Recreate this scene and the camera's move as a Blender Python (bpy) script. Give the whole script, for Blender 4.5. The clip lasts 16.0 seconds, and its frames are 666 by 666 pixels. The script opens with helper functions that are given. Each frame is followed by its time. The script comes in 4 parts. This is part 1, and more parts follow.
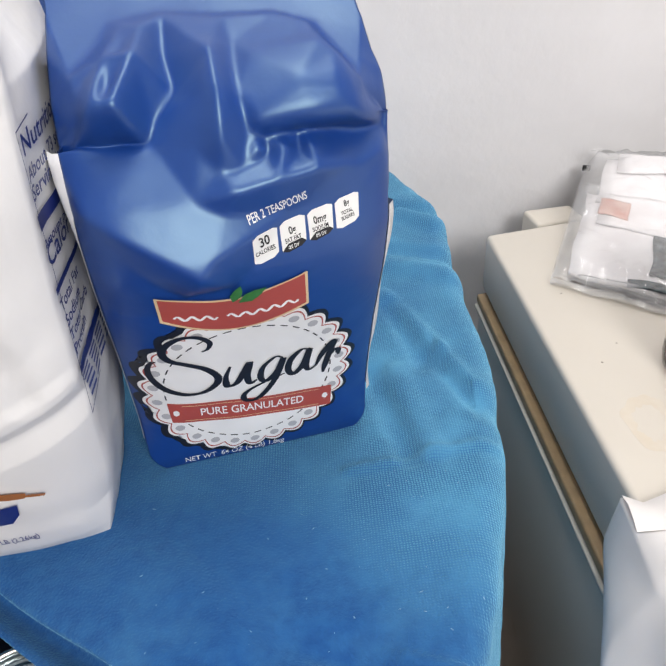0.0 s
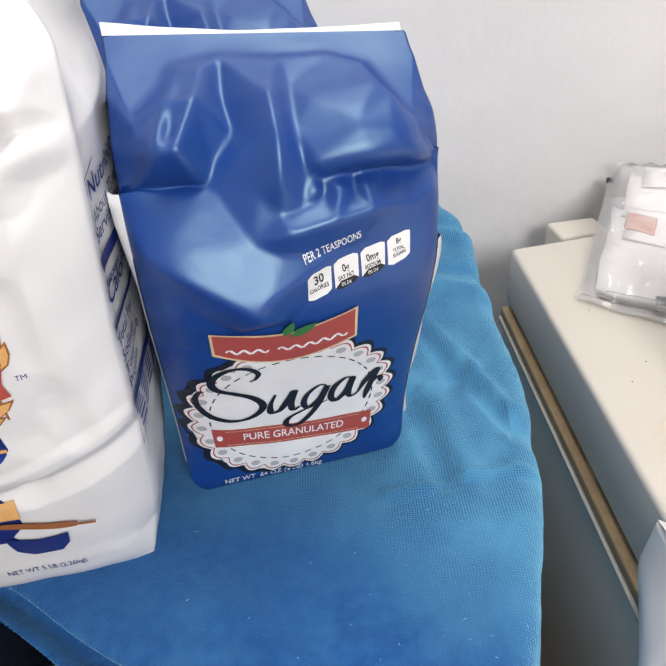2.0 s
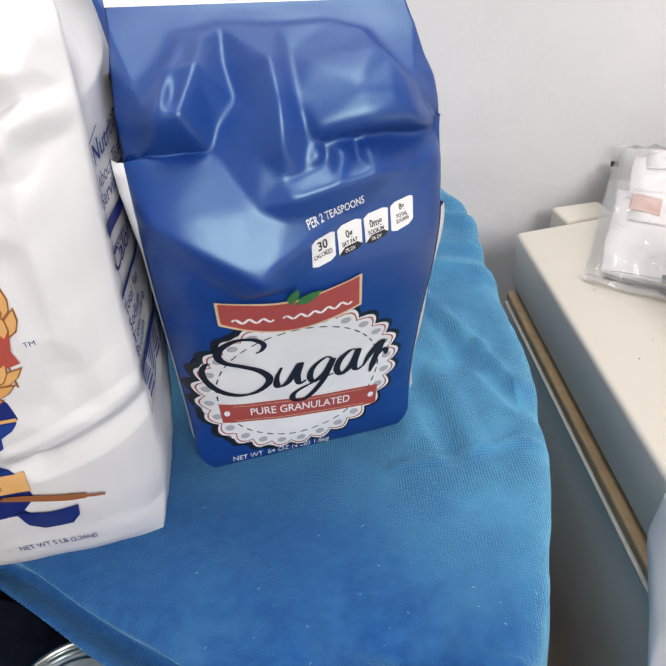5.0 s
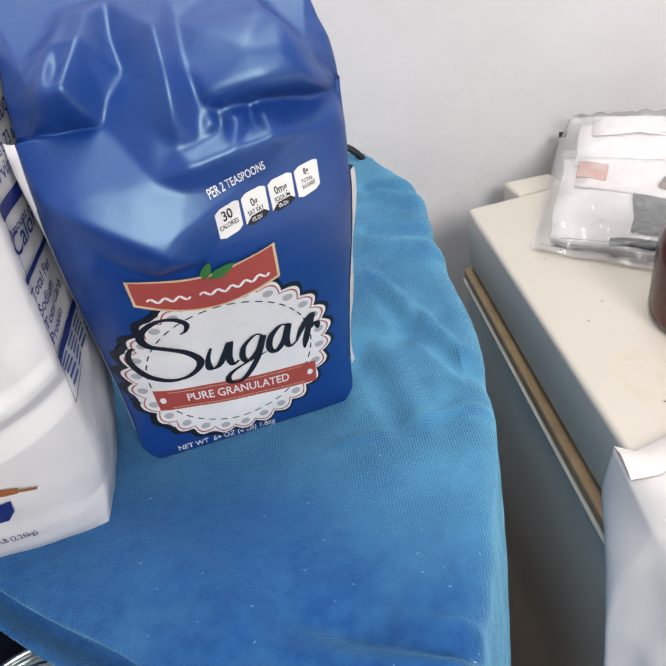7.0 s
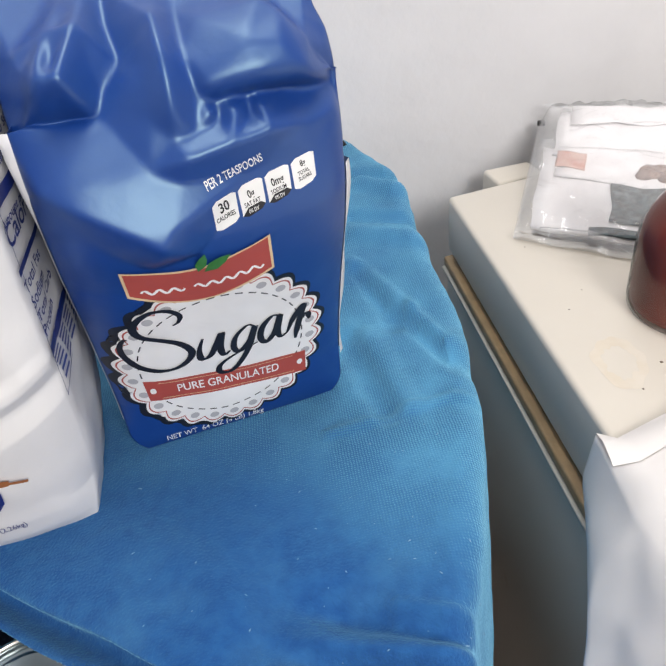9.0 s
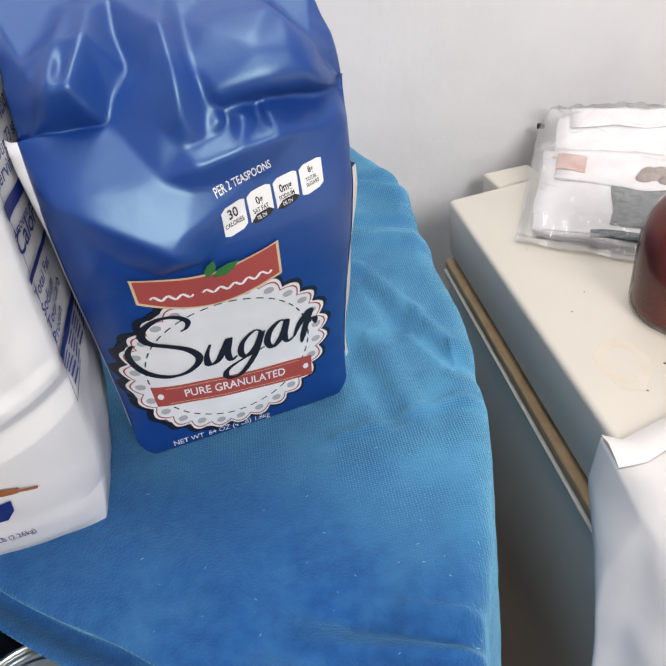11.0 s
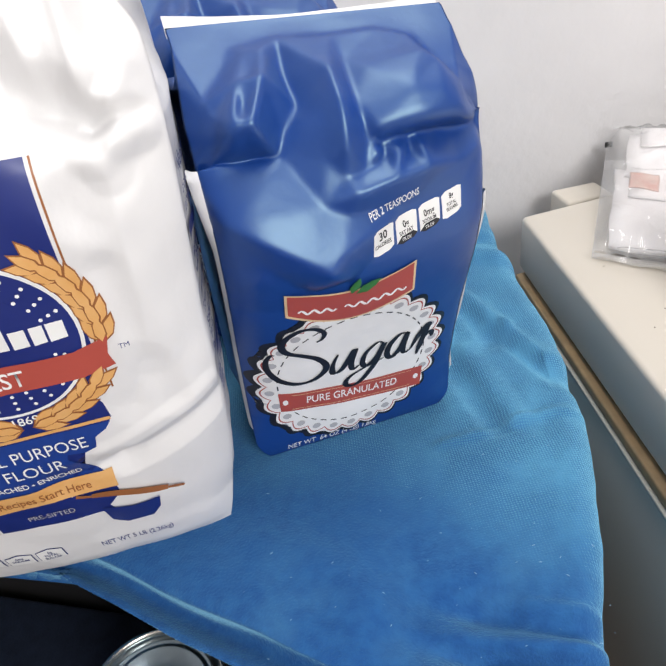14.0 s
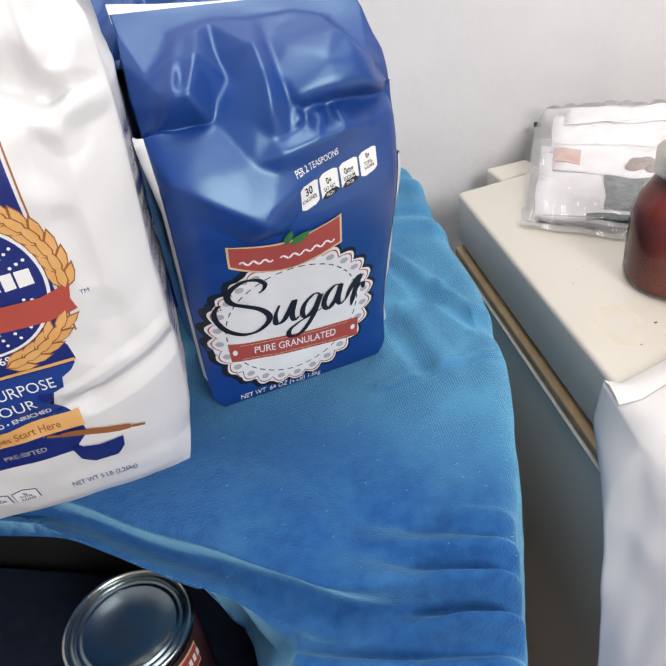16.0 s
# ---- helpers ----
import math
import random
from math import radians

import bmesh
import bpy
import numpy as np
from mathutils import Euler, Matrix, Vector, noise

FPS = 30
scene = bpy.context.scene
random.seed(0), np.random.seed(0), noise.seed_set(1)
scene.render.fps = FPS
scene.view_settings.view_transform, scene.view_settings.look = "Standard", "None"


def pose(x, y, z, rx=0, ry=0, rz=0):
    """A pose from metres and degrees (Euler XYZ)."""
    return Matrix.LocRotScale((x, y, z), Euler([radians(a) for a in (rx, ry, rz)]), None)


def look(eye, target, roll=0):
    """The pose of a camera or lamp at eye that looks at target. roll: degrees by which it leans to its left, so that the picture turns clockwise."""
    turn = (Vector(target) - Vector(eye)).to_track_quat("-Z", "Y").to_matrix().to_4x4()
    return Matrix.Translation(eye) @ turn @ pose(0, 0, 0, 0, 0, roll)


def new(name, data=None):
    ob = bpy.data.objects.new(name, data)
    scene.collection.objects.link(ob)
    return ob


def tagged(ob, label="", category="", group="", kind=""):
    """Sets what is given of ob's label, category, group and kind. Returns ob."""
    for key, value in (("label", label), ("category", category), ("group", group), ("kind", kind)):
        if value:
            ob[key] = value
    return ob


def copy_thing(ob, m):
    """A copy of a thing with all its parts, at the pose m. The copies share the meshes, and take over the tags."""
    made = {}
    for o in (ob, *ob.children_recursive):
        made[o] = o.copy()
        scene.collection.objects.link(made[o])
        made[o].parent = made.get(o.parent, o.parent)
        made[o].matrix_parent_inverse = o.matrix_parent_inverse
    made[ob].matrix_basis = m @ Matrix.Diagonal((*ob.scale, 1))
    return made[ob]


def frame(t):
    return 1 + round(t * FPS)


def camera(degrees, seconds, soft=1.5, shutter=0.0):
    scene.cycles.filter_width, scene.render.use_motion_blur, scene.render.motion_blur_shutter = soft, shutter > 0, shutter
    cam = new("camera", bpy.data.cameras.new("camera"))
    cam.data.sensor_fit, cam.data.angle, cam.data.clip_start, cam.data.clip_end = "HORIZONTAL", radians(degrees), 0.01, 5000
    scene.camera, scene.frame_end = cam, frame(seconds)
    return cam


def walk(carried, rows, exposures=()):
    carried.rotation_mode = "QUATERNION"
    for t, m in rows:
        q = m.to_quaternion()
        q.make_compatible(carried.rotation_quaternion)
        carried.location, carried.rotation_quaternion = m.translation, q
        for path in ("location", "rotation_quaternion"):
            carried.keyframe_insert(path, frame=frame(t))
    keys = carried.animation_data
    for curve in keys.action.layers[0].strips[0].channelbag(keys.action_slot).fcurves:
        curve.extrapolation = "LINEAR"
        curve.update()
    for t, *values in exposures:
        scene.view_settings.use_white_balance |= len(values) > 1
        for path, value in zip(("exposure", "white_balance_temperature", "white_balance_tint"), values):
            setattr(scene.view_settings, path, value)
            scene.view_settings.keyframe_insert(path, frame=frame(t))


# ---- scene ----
from mathutils import geometry

cam = camera(51.8, 16.0, soft=1.7)
PATH = [
    (0, (0.057, 0.091, 1.027), (-0.202, 1.725, -0.096), -3.1),
    (0.5, (0.049, 0.096, 1.037), (-0.222, 1.721, -0.098), -3.3),
    (1, (0.048, 0.094, 1.037), (-0.222, 1.72, -0.097), -3.5),
    (1.5, (0.041, 0.094, 1.041), (-0.244, 1.725, -0.081), -3.4),
    (2, (0.039, 0.094, 1.043), (-0.239, 1.721, -0.087), -3.3),
    (2.5, (0.036, 0.093, 1.043), (-0.253, 1.725, -0.076), -3.3),
    (3, (0.036, 0.089, 1.045), (-0.237, 1.728, -0.069), -2.8),
    (3.5, (0.039, 0.087, 1.043), (-0.261, 1.727, -0.062), -4.0),
    (4, (0.037, 0.085, 1.04), (-0.254, 1.72, -0.074), -3.5),
    (6.5, (0.06, 0.085, 1.019), (-0.235, 1.71, -0.109), -7.4),
    (7, (0.07, 0.083, 1.016), (-0.202, 1.716, -0.106), -8.3),
    (7.5, (0.077, 0.071, 1.02), (-0.135, 1.722, -0.089), -8.2),
    (8, (0.076, 0.073, 1.022), (-0.123, 1.715, -0.103), -7.5),
    (8.5, (0.068, 0.073, 1.017), (-0.123, 1.705, -0.123), -6.9),
    (9, (0.06, 0.083, 1.021), (-0.129, 1.694, -0.15), -6.7),
    (11.5, (0.054, 0.082, 1.024), (-0.13, 1.702, -0.134), -7.1),
    (12, (0.05, 0.08, 1.026), (-0.153, 1.712, -0.112), -6.9),
    (12.5, (0.044, 0.074, 1.025), (-0.149, 1.708, -0.112), -6.6),
    (13, (0.032, 0.075, 1.028), (-0.179, 1.702, -0.117), -6.8),
    (13.5, (0.012, 0.075, 1.023), (-0.274, 1.691, -0.121), -8.0),
    (14, (0.01, 0.06, 1.043), (-0.247, 1.688, -0.09), -7.7),
    (14.5, (0.019, 0.048, 1.038), (-0.221, 1.659, -0.123), -8.8),
    (15, (0.022, 0.032, 1.04), (-0.178, 1.638, -0.136), -8.7),
    (15.5, (0.018, 0.021, 1.041), (-0.187, 1.642, -0.111), -7.6),
    (16, (0.029, 0.009, 1.044), (-0.136, 1.64, -0.102), -8.2),
]
walk(cam, [(t, look(eye, target, roll)) for t, eye, target, roll in PATH])

# ---- light ----
world = bpy.data.worlds.new("world")
scene.world = world
world.use_nodes = True
world.node_tree.nodes["Background"].inputs[0].default_value = (0.9, 0.95, 1.0, 1)
world.node_tree.nodes["Background"].inputs[1].default_value = 0.05
scene.view_settings.exposure = 0.02


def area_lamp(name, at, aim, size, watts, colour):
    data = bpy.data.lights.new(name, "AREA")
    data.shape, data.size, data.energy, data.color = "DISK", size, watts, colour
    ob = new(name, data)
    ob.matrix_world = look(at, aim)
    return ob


# unseen lamp added behind the camera to brighten the bags' fronts
area_lamp("front_fill_lamp", (0.80, -1.20, 1.85), (0.0, 0.3, 0.8), 0.8, 34, (1.0, 0.975, 0.955))
# unseen overhead lamp, set where the sugar bag's folded top mirrors it
area_lamp("ceiling_lamp", (0.12, 0.36, 2.46), (0.1, 0.34, 0.8), 0.8, 13, (1.0, 0.975, 0.955))


# ---- materials ----
def links(mat):
    return mat.node_tree.nodes, mat.node_tree.links


def material(name, colour, rough=0.5, metal=0.0, second=None, scale=40.0, mix=0.5, bump=0.0, bump_scale=400.0, coat=0.0, sheen=0.0,
             stain=None, stain_scale=9.0, stain_at=0.62, spec=0.5):
    """Principled paint with two scales of variation and a fine relief."""
    mat = bpy.data.materials.new(name)
    mat.use_nodes = True
    nodes, link = links(mat)
    p = nodes["Principled BSDF"]
    p.inputs["Roughness"].default_value, p.inputs["Metallic"].default_value = rough, metal
    p.inputs["Coat Weight"].default_value, p.inputs["Sheen Weight"].default_value = coat, sheen
    p.inputs["Specular IOR Level"].default_value = spec
    p.inputs["Coat Roughness"].default_value = 0.25
    place = nodes.new("ShaderNodeTexCoord")
    grain = nodes.new("ShaderNodeTexNoise")
    grain.inputs["Scale"].default_value, grain.inputs["Detail"].default_value = scale, 5
    link.new(place.outputs["Object"], grain.inputs["Vector"])
    ramp = nodes.new("ShaderNodeMix")
    ramp.data_type = "RGBA"
    ramp.inputs[6].default_value = (*colour, 1)
    ramp.inputs[7].default_value = (*(second or [c * 0.85 for c in colour]), 1)
    fac = nodes.new("ShaderNodeMapRange")
    fac.inputs[1].default_value, fac.inputs[2].default_value = 0.35, 0.65
    fac.inputs[4].default_value = mix
    link.new(grain.outputs[0], fac.inputs[0])
    link.new(fac.outputs[0], ramp.inputs[0])
    out = ramp.outputs[2]
    if stain:
        blot = nodes.new("ShaderNodeTexNoise")
        blot.inputs["Scale"].default_value, blot.inputs["Detail"].default_value = stain_scale, 3
        link.new(place.outputs["Object"], blot.inputs["Vector"])
        cut = nodes.new("ShaderNodeMapRange")
        cut.inputs[1].default_value, cut.inputs[2].default_value, cut.inputs[4].default_value = stain_at, stain_at + 0.09, 0.7
        link.new(blot.outputs[0], cut.inputs[0])
        two = nodes.new("ShaderNodeMix")
        two.data_type = "RGBA"
        link.new(cut.outputs[0], two.inputs[0])
        link.new(out, two.inputs[6])
        two.inputs[7].default_value = (*stain, 1)
        out = two.outputs[2]
    link.new(out, p.inputs["Base Color"])
    if bump:
        fine = nodes.new("ShaderNodeTexNoise")
        fine.inputs["Scale"].default_value, fine.inputs["Detail"].default_value = bump_scale, 4
        link.new(place.outputs["Object"], fine.inputs["Vector"])
        relief = nodes.new("ShaderNodeBump")
        relief.inputs["Strength"].default_value, relief.inputs["Distance"].default_value = bump, 0.001
        link.new(fine.outputs[0], relief.inputs["Height"])
        link.new(relief.outputs[0], p.inputs["Normal"])
    return mat


def velvet(name):
    """Blue knitted velvet: a brushed nap in patches, with the knit showing between, and light painted in at the back
    and right.
    """
    mat = material(name, (0.018, 0.096, 0.285), 0.8, 0, (0.011, 0.066, 0.230), 150, 1.0, sheen=0.7, spec=0.1)
    nodes, link = links(mat)
    p = nodes["Principled BSDF"]
    p.inputs["Sheen Roughness"].default_value = 0.5
    p.inputs["Sheen Tint"].default_value = (0.32, 0.70, 0.90, 1)
    base = p.inputs["Base Color"].links[0].from_socket
    place = nodes.new("ShaderNodeTexCoord")
    turn = nodes.new("ShaderNodeMapping")
    turn.inputs["Rotation"].default_value = (0, 0, radians(-10))
    link.new(place.outputs["Object"], turn.inputs["Vector"])

    def math_node(kind, a, b):
        n = nodes.new("ShaderNodeMath")
        n.operation = kind
        for k, v in enumerate((a, b)):
            if isinstance(v, (int, float)):
                n.inputs[k].default_value = v
            else:
                link.new(v, n.inputs[k])
        return n.outputs[0]

    def noise_at(scale, detail, low, high):
        n, cut = nodes.new("ShaderNodeTexNoise"), nodes.new("ShaderNodeMapRange")
        n.inputs["Scale"].default_value, n.inputs["Detail"].default_value = scale, detail
        link.new(place.outputs["Object"], n.inputs["Vector"])
        cut.inputs[1].default_value, cut.inputs[2].default_value = low, high
        link.new(n.outputs[0], cut.inputs[0])
        return cut.outputs[0]

    def mix(fac, a, colour):
        n = nodes.new("ShaderNodeMix")
        n.data_type = "RGBA"
        link.new(fac, n.inputs[0])
        link.new(a, n.inputs[6])
        n.inputs[7].default_value = (*colour, 1)
        return n.outputs[2]

    bands = []
    for way, scale in (("X", 205), ("Y", 225)):
        w = nodes.new("ShaderNodeTexWave")
        w.bands_direction = way
        w.inputs["Scale"].default_value, w.inputs["Distortion"].default_value = scale, 2.6
        w.inputs["Detail"].default_value, w.inputs["Detail Scale"].default_value = 2, 1.2
        link.new(turn.outputs[0], w.inputs["Vector"])
        bands.append(w.outputs["Fac"])
    knit = math_node("MULTIPLY", bands[0], bands[1])
    split = nodes.new("ShaderNodeSeparateXYZ")
    link.new(place.outputs["Object"], split.inputs[0])
    # the knit shows more towards the back and the right-hand edge
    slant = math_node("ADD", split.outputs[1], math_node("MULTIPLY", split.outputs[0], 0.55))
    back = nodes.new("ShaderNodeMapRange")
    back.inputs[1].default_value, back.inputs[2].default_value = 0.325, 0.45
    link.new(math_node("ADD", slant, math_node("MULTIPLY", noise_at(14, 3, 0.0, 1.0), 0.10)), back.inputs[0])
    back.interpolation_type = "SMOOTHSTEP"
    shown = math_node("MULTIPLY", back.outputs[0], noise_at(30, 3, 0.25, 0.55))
    # paler blue towards back and right paints brighter light into the colour
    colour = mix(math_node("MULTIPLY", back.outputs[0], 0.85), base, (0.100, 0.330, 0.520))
    colour = mix(math_node("MULTIPLY", noise_at(24, 4, 0.50, 0.72), 0.38), colour, (0.058, 0.19, 0.37))
    colour = mix(math_node("MULTIPLY", noise_at(11, 3, 0.52, 0.70), 0.5), colour, (0.008, 0.070, 0.26))
    gaps = math_node("MULTIPLY", shown, math_node("SUBTRACT", 1.0, math_node("MULTIPLY", knit, 2.2)))
    gaps = math_node("MAXIMUM", gaps, 0.0)
    colour = mix(math_node("MULTIPLY", gaps, 0.72), colour, (0.010, 0.080, 0.25))
    link.new(colour, p.inputs["Base Color"])
    nap = nodes.new("ShaderNodeTexNoise")
    nap.inputs["Scale"].default_value, nap.inputs["Detail"].default_value = 700, 3
    link.new(place.outputs["Object"], nap.inputs["Vector"])
    tall = math_node("ADD", math_node("MULTIPLY", math_node("MULTIPLY", knit, shown), 0.7), math_node("MULTIPLY", nap.outputs[0], 0.8))
    relief = nodes.new("ShaderNodeBump")
    relief.inputs["Strength"].default_value, relief.inputs["Distance"].default_value = 0.9, 0.0010
    link.new(tall, relief.inputs["Height"])
    link.new(relief.outputs[0], p.inputs["Normal"])
    return mat


def clear_film(name, tint=(1, 1, 1), rough=0.12, part_clear=0.86):
    """Thin clear plastic: mostly see-through, with a gloss."""
    mat = bpy.data.materials.new(name)
    mat.use_nodes = True
    nodes, link = links(mat)
    nodes.remove(nodes["Principled BSDF"])
    clear, gloss, milk = nodes.new("ShaderNodeBsdfTransparent"), nodes.new("ShaderNodeBsdfGlossy"), nodes.new("ShaderNodeBsdfDiffuse")
    clear.inputs[0].default_value = (*tint, 1)
    gloss.inputs["Roughness"].default_value = rough
    milk.inputs[0].default_value = (0.85, 0.85, 0.86, 1)
    cover, sheen = nodes.new("ShaderNodeMixShader"), nodes.new("ShaderNodeMixShader")
    cover.inputs[0].default_value = 1 - part_clear
    edge = nodes.new("ShaderNodeFresnel")
    edge.inputs[0].default_value = 1.5
    link.new(clear.outputs[0], cover.inputs[1])
    link.new(milk.outputs[0], cover.inputs[2])
    link.new(edge.outputs[0], sheen.inputs[0])
    link.new(cover.outputs[0], sheen.inputs[1])
    link.new(gloss.outputs[0], sheen.inputs[2])
    link.new(sheen.outputs[0], nodes["Material Output"].inputs[0])
    return mat


M_WALL = material("wall_paint", (0.72, 0.71, 0.72), 0.7, 0, (0.68, 0.67, 0.68), 14, 0.8, bump=0.9, bump_scale=70)
M_CEILING = material("ceiling_paint", (0.8, 0.8, 0.79), 0.8)
M_FLOOR = material("floor_vinyl", (0.22, 0.17, 0.14), 0.5, 0, (0.15, 0.11, 0.09), 12, 0.9)
M_CREAM = material("cream_enamel", (0.70, 0.65, 0.57), 0.32, 0, (0.66, 0.61, 0.53), 6, 0.8, bump=0.04, bump_scale=160, coat=0.15,
                   stain=(0.58, 0.50, 0.38), stain_scale=11, stain_at=0.66)
M_STAIN = material("dried_stain", (0.665, 0.595, 0.49), 0.34, 0, (0.695, 0.64, 0.555), 60, 1.0)
M_BROWN = material("brown_crumb", (0.12, 0.08, 0.05), 0.7)
M_TAN = material("tan_gasket", (0.40, 0.27, 0.14), 0.45, 0, (0.28, 0.19, 0.10), 60, 0.8)
M_SEAL = material("pale_seal", (0.50, 0.48, 0.43), 0.5)
M_BLUE = material("blue_printed_paper", (0.0050, 0.040, 0.235), 0.425, 0, (0.0045, 0.037, 0.215), 9, 0.9, bump=0.10, bump_scale=260, spec=1.0)
M_BLUE.node_tree.nodes["Principled BSDF"].inputs["Specular Tint"].default_value = (0.70, 1.0, 0.96, 1)
M_WHITE = material("white_paper", (0.74, 0.735, 0.74), 0.5, 0, (0.71, 0.705, 0.71), 12, 0.8, bump=0.9, bump_scale=42, coat=0.05)
M_PRINT_WHITE = material("white_ink", (0.86, 0.86, 0.85), 0.45)
M_PRINT_BLACK = material("black_ink", (0.012, 0.012, 0.016), 0.45)
M_PRINT_RED = material("red_ink", (0.42, 0.075, 0.055), 0.42, 0, (0.38, 0.065, 0.05), 30)
M_PRINT_CREAM = material("cream_ink", (0.74, 0.56, 0.33), 0.45)
M_PRINT_GREEN = material("green_ink", (0.035, 0.16, 0.03), 0.45, 0, (0.06, 0.24, 0.05), 300)
M_PRINT_GREY = material("grey_ink", (0.46, 0.46, 0.48), 0.5)
M_PRINT_NAVY = material("navy_ink", (0.010, 0.022, 0.16), 0.4, 0, (0.012, 0.03, 0.2), 8)
M_PRINT_BLUE = material("blue_ink", (0.014, 0.05, 0.27), 0.4)
M_PRINT_WHEAT = material("wheat_ink", (0.68, 0.36, 0.12), 0.45, 0, (0.75, 0.46, 0.20), 120)
M_PRINT_BROWN = material("brown_ink", (0.32, 0.12, 0.04), 0.45)
M_PRINT_SHADE = material("pale_grey_ink", (0.60, 0.60, 0.60), 0.5)
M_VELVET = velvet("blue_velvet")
M_TIN = material("tin_plate", (0.62, 0.60, 0.55), 0.24, 1.0, (0.52, 0.50, 0.45), 30, 0.6, bump=0.05, bump_scale=200)
# blue-grey tint paints in the dark surroundings that the lid reflects
M_LID = material("reflection_tinted_tin", (0.30, 0.36, 0.40), 0.28, 1.0, (0.22, 0.28, 0.32), 40, 0.7, bump=0.06, bump_scale=260)
M_CAN_LABEL = material("dark_can_label", (0.05, 0.02, 0.025), 0.35)
M_SAUCE = material("red_brown_sauce", (0.27, 0.055, 0.036), 0.35, 0, (0.19, 0.036, 0.024), 60, 0.8)
M_FILM = clear_film("clear_plastic_film", rough=0.11, part_clear=0.76)
M_GLASS = clear_film("jar_glass", rough=0.03, part_clear=1.0)
M_SACK = material("thin_white_plastic", (0.86, 0.83, 0.81), 0.42, 0, (0.81, 0.78, 0.755), 16, 0.8, bump=0.12, bump_scale=60, coat=0.1)
M_NOTE = material("white_note_paper", (0.84, 0.82, 0.83), 0.6, 0, (0.74, 0.71, 0.72), 38, 0.9)
M_PINK = material("salmon_foil", (0.55, 0.27, 0.21), 0.4, 0, (0.62, 0.42, 0.36), 60, 1.0)
M_DARK = material("dark_green_fabric", (0.006, 0.010, 0.012), 0.6, 0, (0.10, 0.135, 0.145), 170, 1.0, bump=0.6, bump_scale=300)
M_BEAD = material("brown_beads", (0.16, 0.09, 0.07), 0.4, 0, (0.28, 0.18, 0.14), 150, 1.0)
M_LINT = material("pale_lint", (0.25, 0.42, 0.60), 0.9)
# near-black navy stands in for shade in the hollow below the cloth
M_SEAT = material("navy_painted_shade", (0.008, 0.014, 0.030), 0.8, 0, (0.005, 0.009, 0.020), 90, 1.0, bump=0.5, bump_scale=500, spec=0.2)
M_BLACK = material("black_rubber", (0.012, 0.012, 0.013), 0.5)


# ---- helpers of this scene ----
def thing(name, m, label, category, group=""):
    ob = new(name)
    ob.empty_display_size = 0.02
    ob.matrix_world = m
    return tagged(ob, label, category, group)


def part(name, bm, mat, parent=None, label="", smooth=True):
    """Link a bmesh as one mesh object under a thing or a part."""
    mesh = bpy.data.meshes.new(name)
    bm.normal_update()
    bm.to_mesh(mesh)
    bm.free()
    if smooth:
        mesh.shade_smooth()
    mesh.materials.append(mat)
    ob = new(name, mesh)
    ob.parent = parent
    if label:
        ob["label"] = label
    return ob


def grid(rows, closed=False):
    """A sheet through rows of points."""
    bm = bmesh.new()
    vs = [[bm.verts.new(p) for p in row] for row in rows]
    n = len(rows[0])
    for i in range(len(rows) - 1):
        for j in range(n if closed else n - 1):
            k = (j + 1) % n
            bm.faces.new((vs[i][j], vs[i][k], vs[i + 1][k], vs[i + 1][j]))
    return bm


def box(x0, x1, y0, y1, z0, z1, bevel=0.0, bm=None, m=None):
    bm = bm or bmesh.new()
    made = bmesh.ops.create_cube(bm, size=1, matrix=(m or Matrix()) @ Matrix.Translation(((x0 + x1) / 2, (y0 + y1) / 2, (z0 + z1) / 2)) @ Matrix.Diagonal((x1 - x0, y1 - y0, z1 - z0, 1)))
    if bevel:
        edges = list({e for v in made["verts"] for e in v.link_edges})
        bmesh.ops.bevel(bm, geom=edges, offset=bevel, segments=3, affect="EDGES", profile=0.5)
    return bm


def prism(outline, z0, z1, bevel=0.0, segments=3):
    """A solid over a flat outline, its edges rounded."""
    bm = bmesh.new()
    low, top = [bm.verts.new((x, y, z0)) for x, y in outline], [bm.verts.new((x, y, z1)) for x, y in outline]
    bm.faces.new(low[::-1])
    bm.faces.new(top)
    n = len(outline)
    for i in range(n):
        bm.faces.new((low[i], low[(i + 1) % n], top[(i + 1) % n], top[i]))
    bmesh.ops.recalc_face_normals(bm, faces=bm.faces)
    if bevel:
        bmesh.ops.bevel(bm, geom=list(bm.edges), offset=bevel, segments=segments, affect="EDGES", profile=0.5)
    return bm


def lathe(profile, steps=64):
    rows = [[(r * math.cos(2 * math.pi * k / steps), r * math.sin(2 * math.pi * k / steps), z) for k in range(steps)] for r, z in profile]
    return grid(rows, True)


def smooth_line(knots, x):
    """Smooth curve through (x, y) knots."""
    xs, ys = [k[0] for k in knots], [k[1] for k in knots]
    i = max(0, min(len(xs) - 2, sum(1 for q in xs if q <= x) - 1))
    h = xs[i + 1] - xs[i]
    def slope(j):
        if j == 0:
            return (ys[1] - ys[0]) / (xs[1] - xs[0])
        if j == len(xs) - 1:
            return (ys[-1] - ys[-2]) / (xs[-1] - xs[-2])
        a, b = (ys[j] - ys[j - 1]) / (xs[j] - xs[j - 1]), (ys[j + 1] - ys[j]) / (xs[j + 1] - xs[j])
        return 0 if a * b <= 0 else 2 * a * b / (a + b)
    t = min(1, max(0, (x - xs[i]) / h))
    return ((1 + 2 * t) * (1 - t) ** 2 * ys[i] + t * (1 - t) ** 2 * h * slope(i)
            + t * t * (3 - 2 * t) * ys[i + 1] - t * t * (1 - t) * h * slope(i + 1))


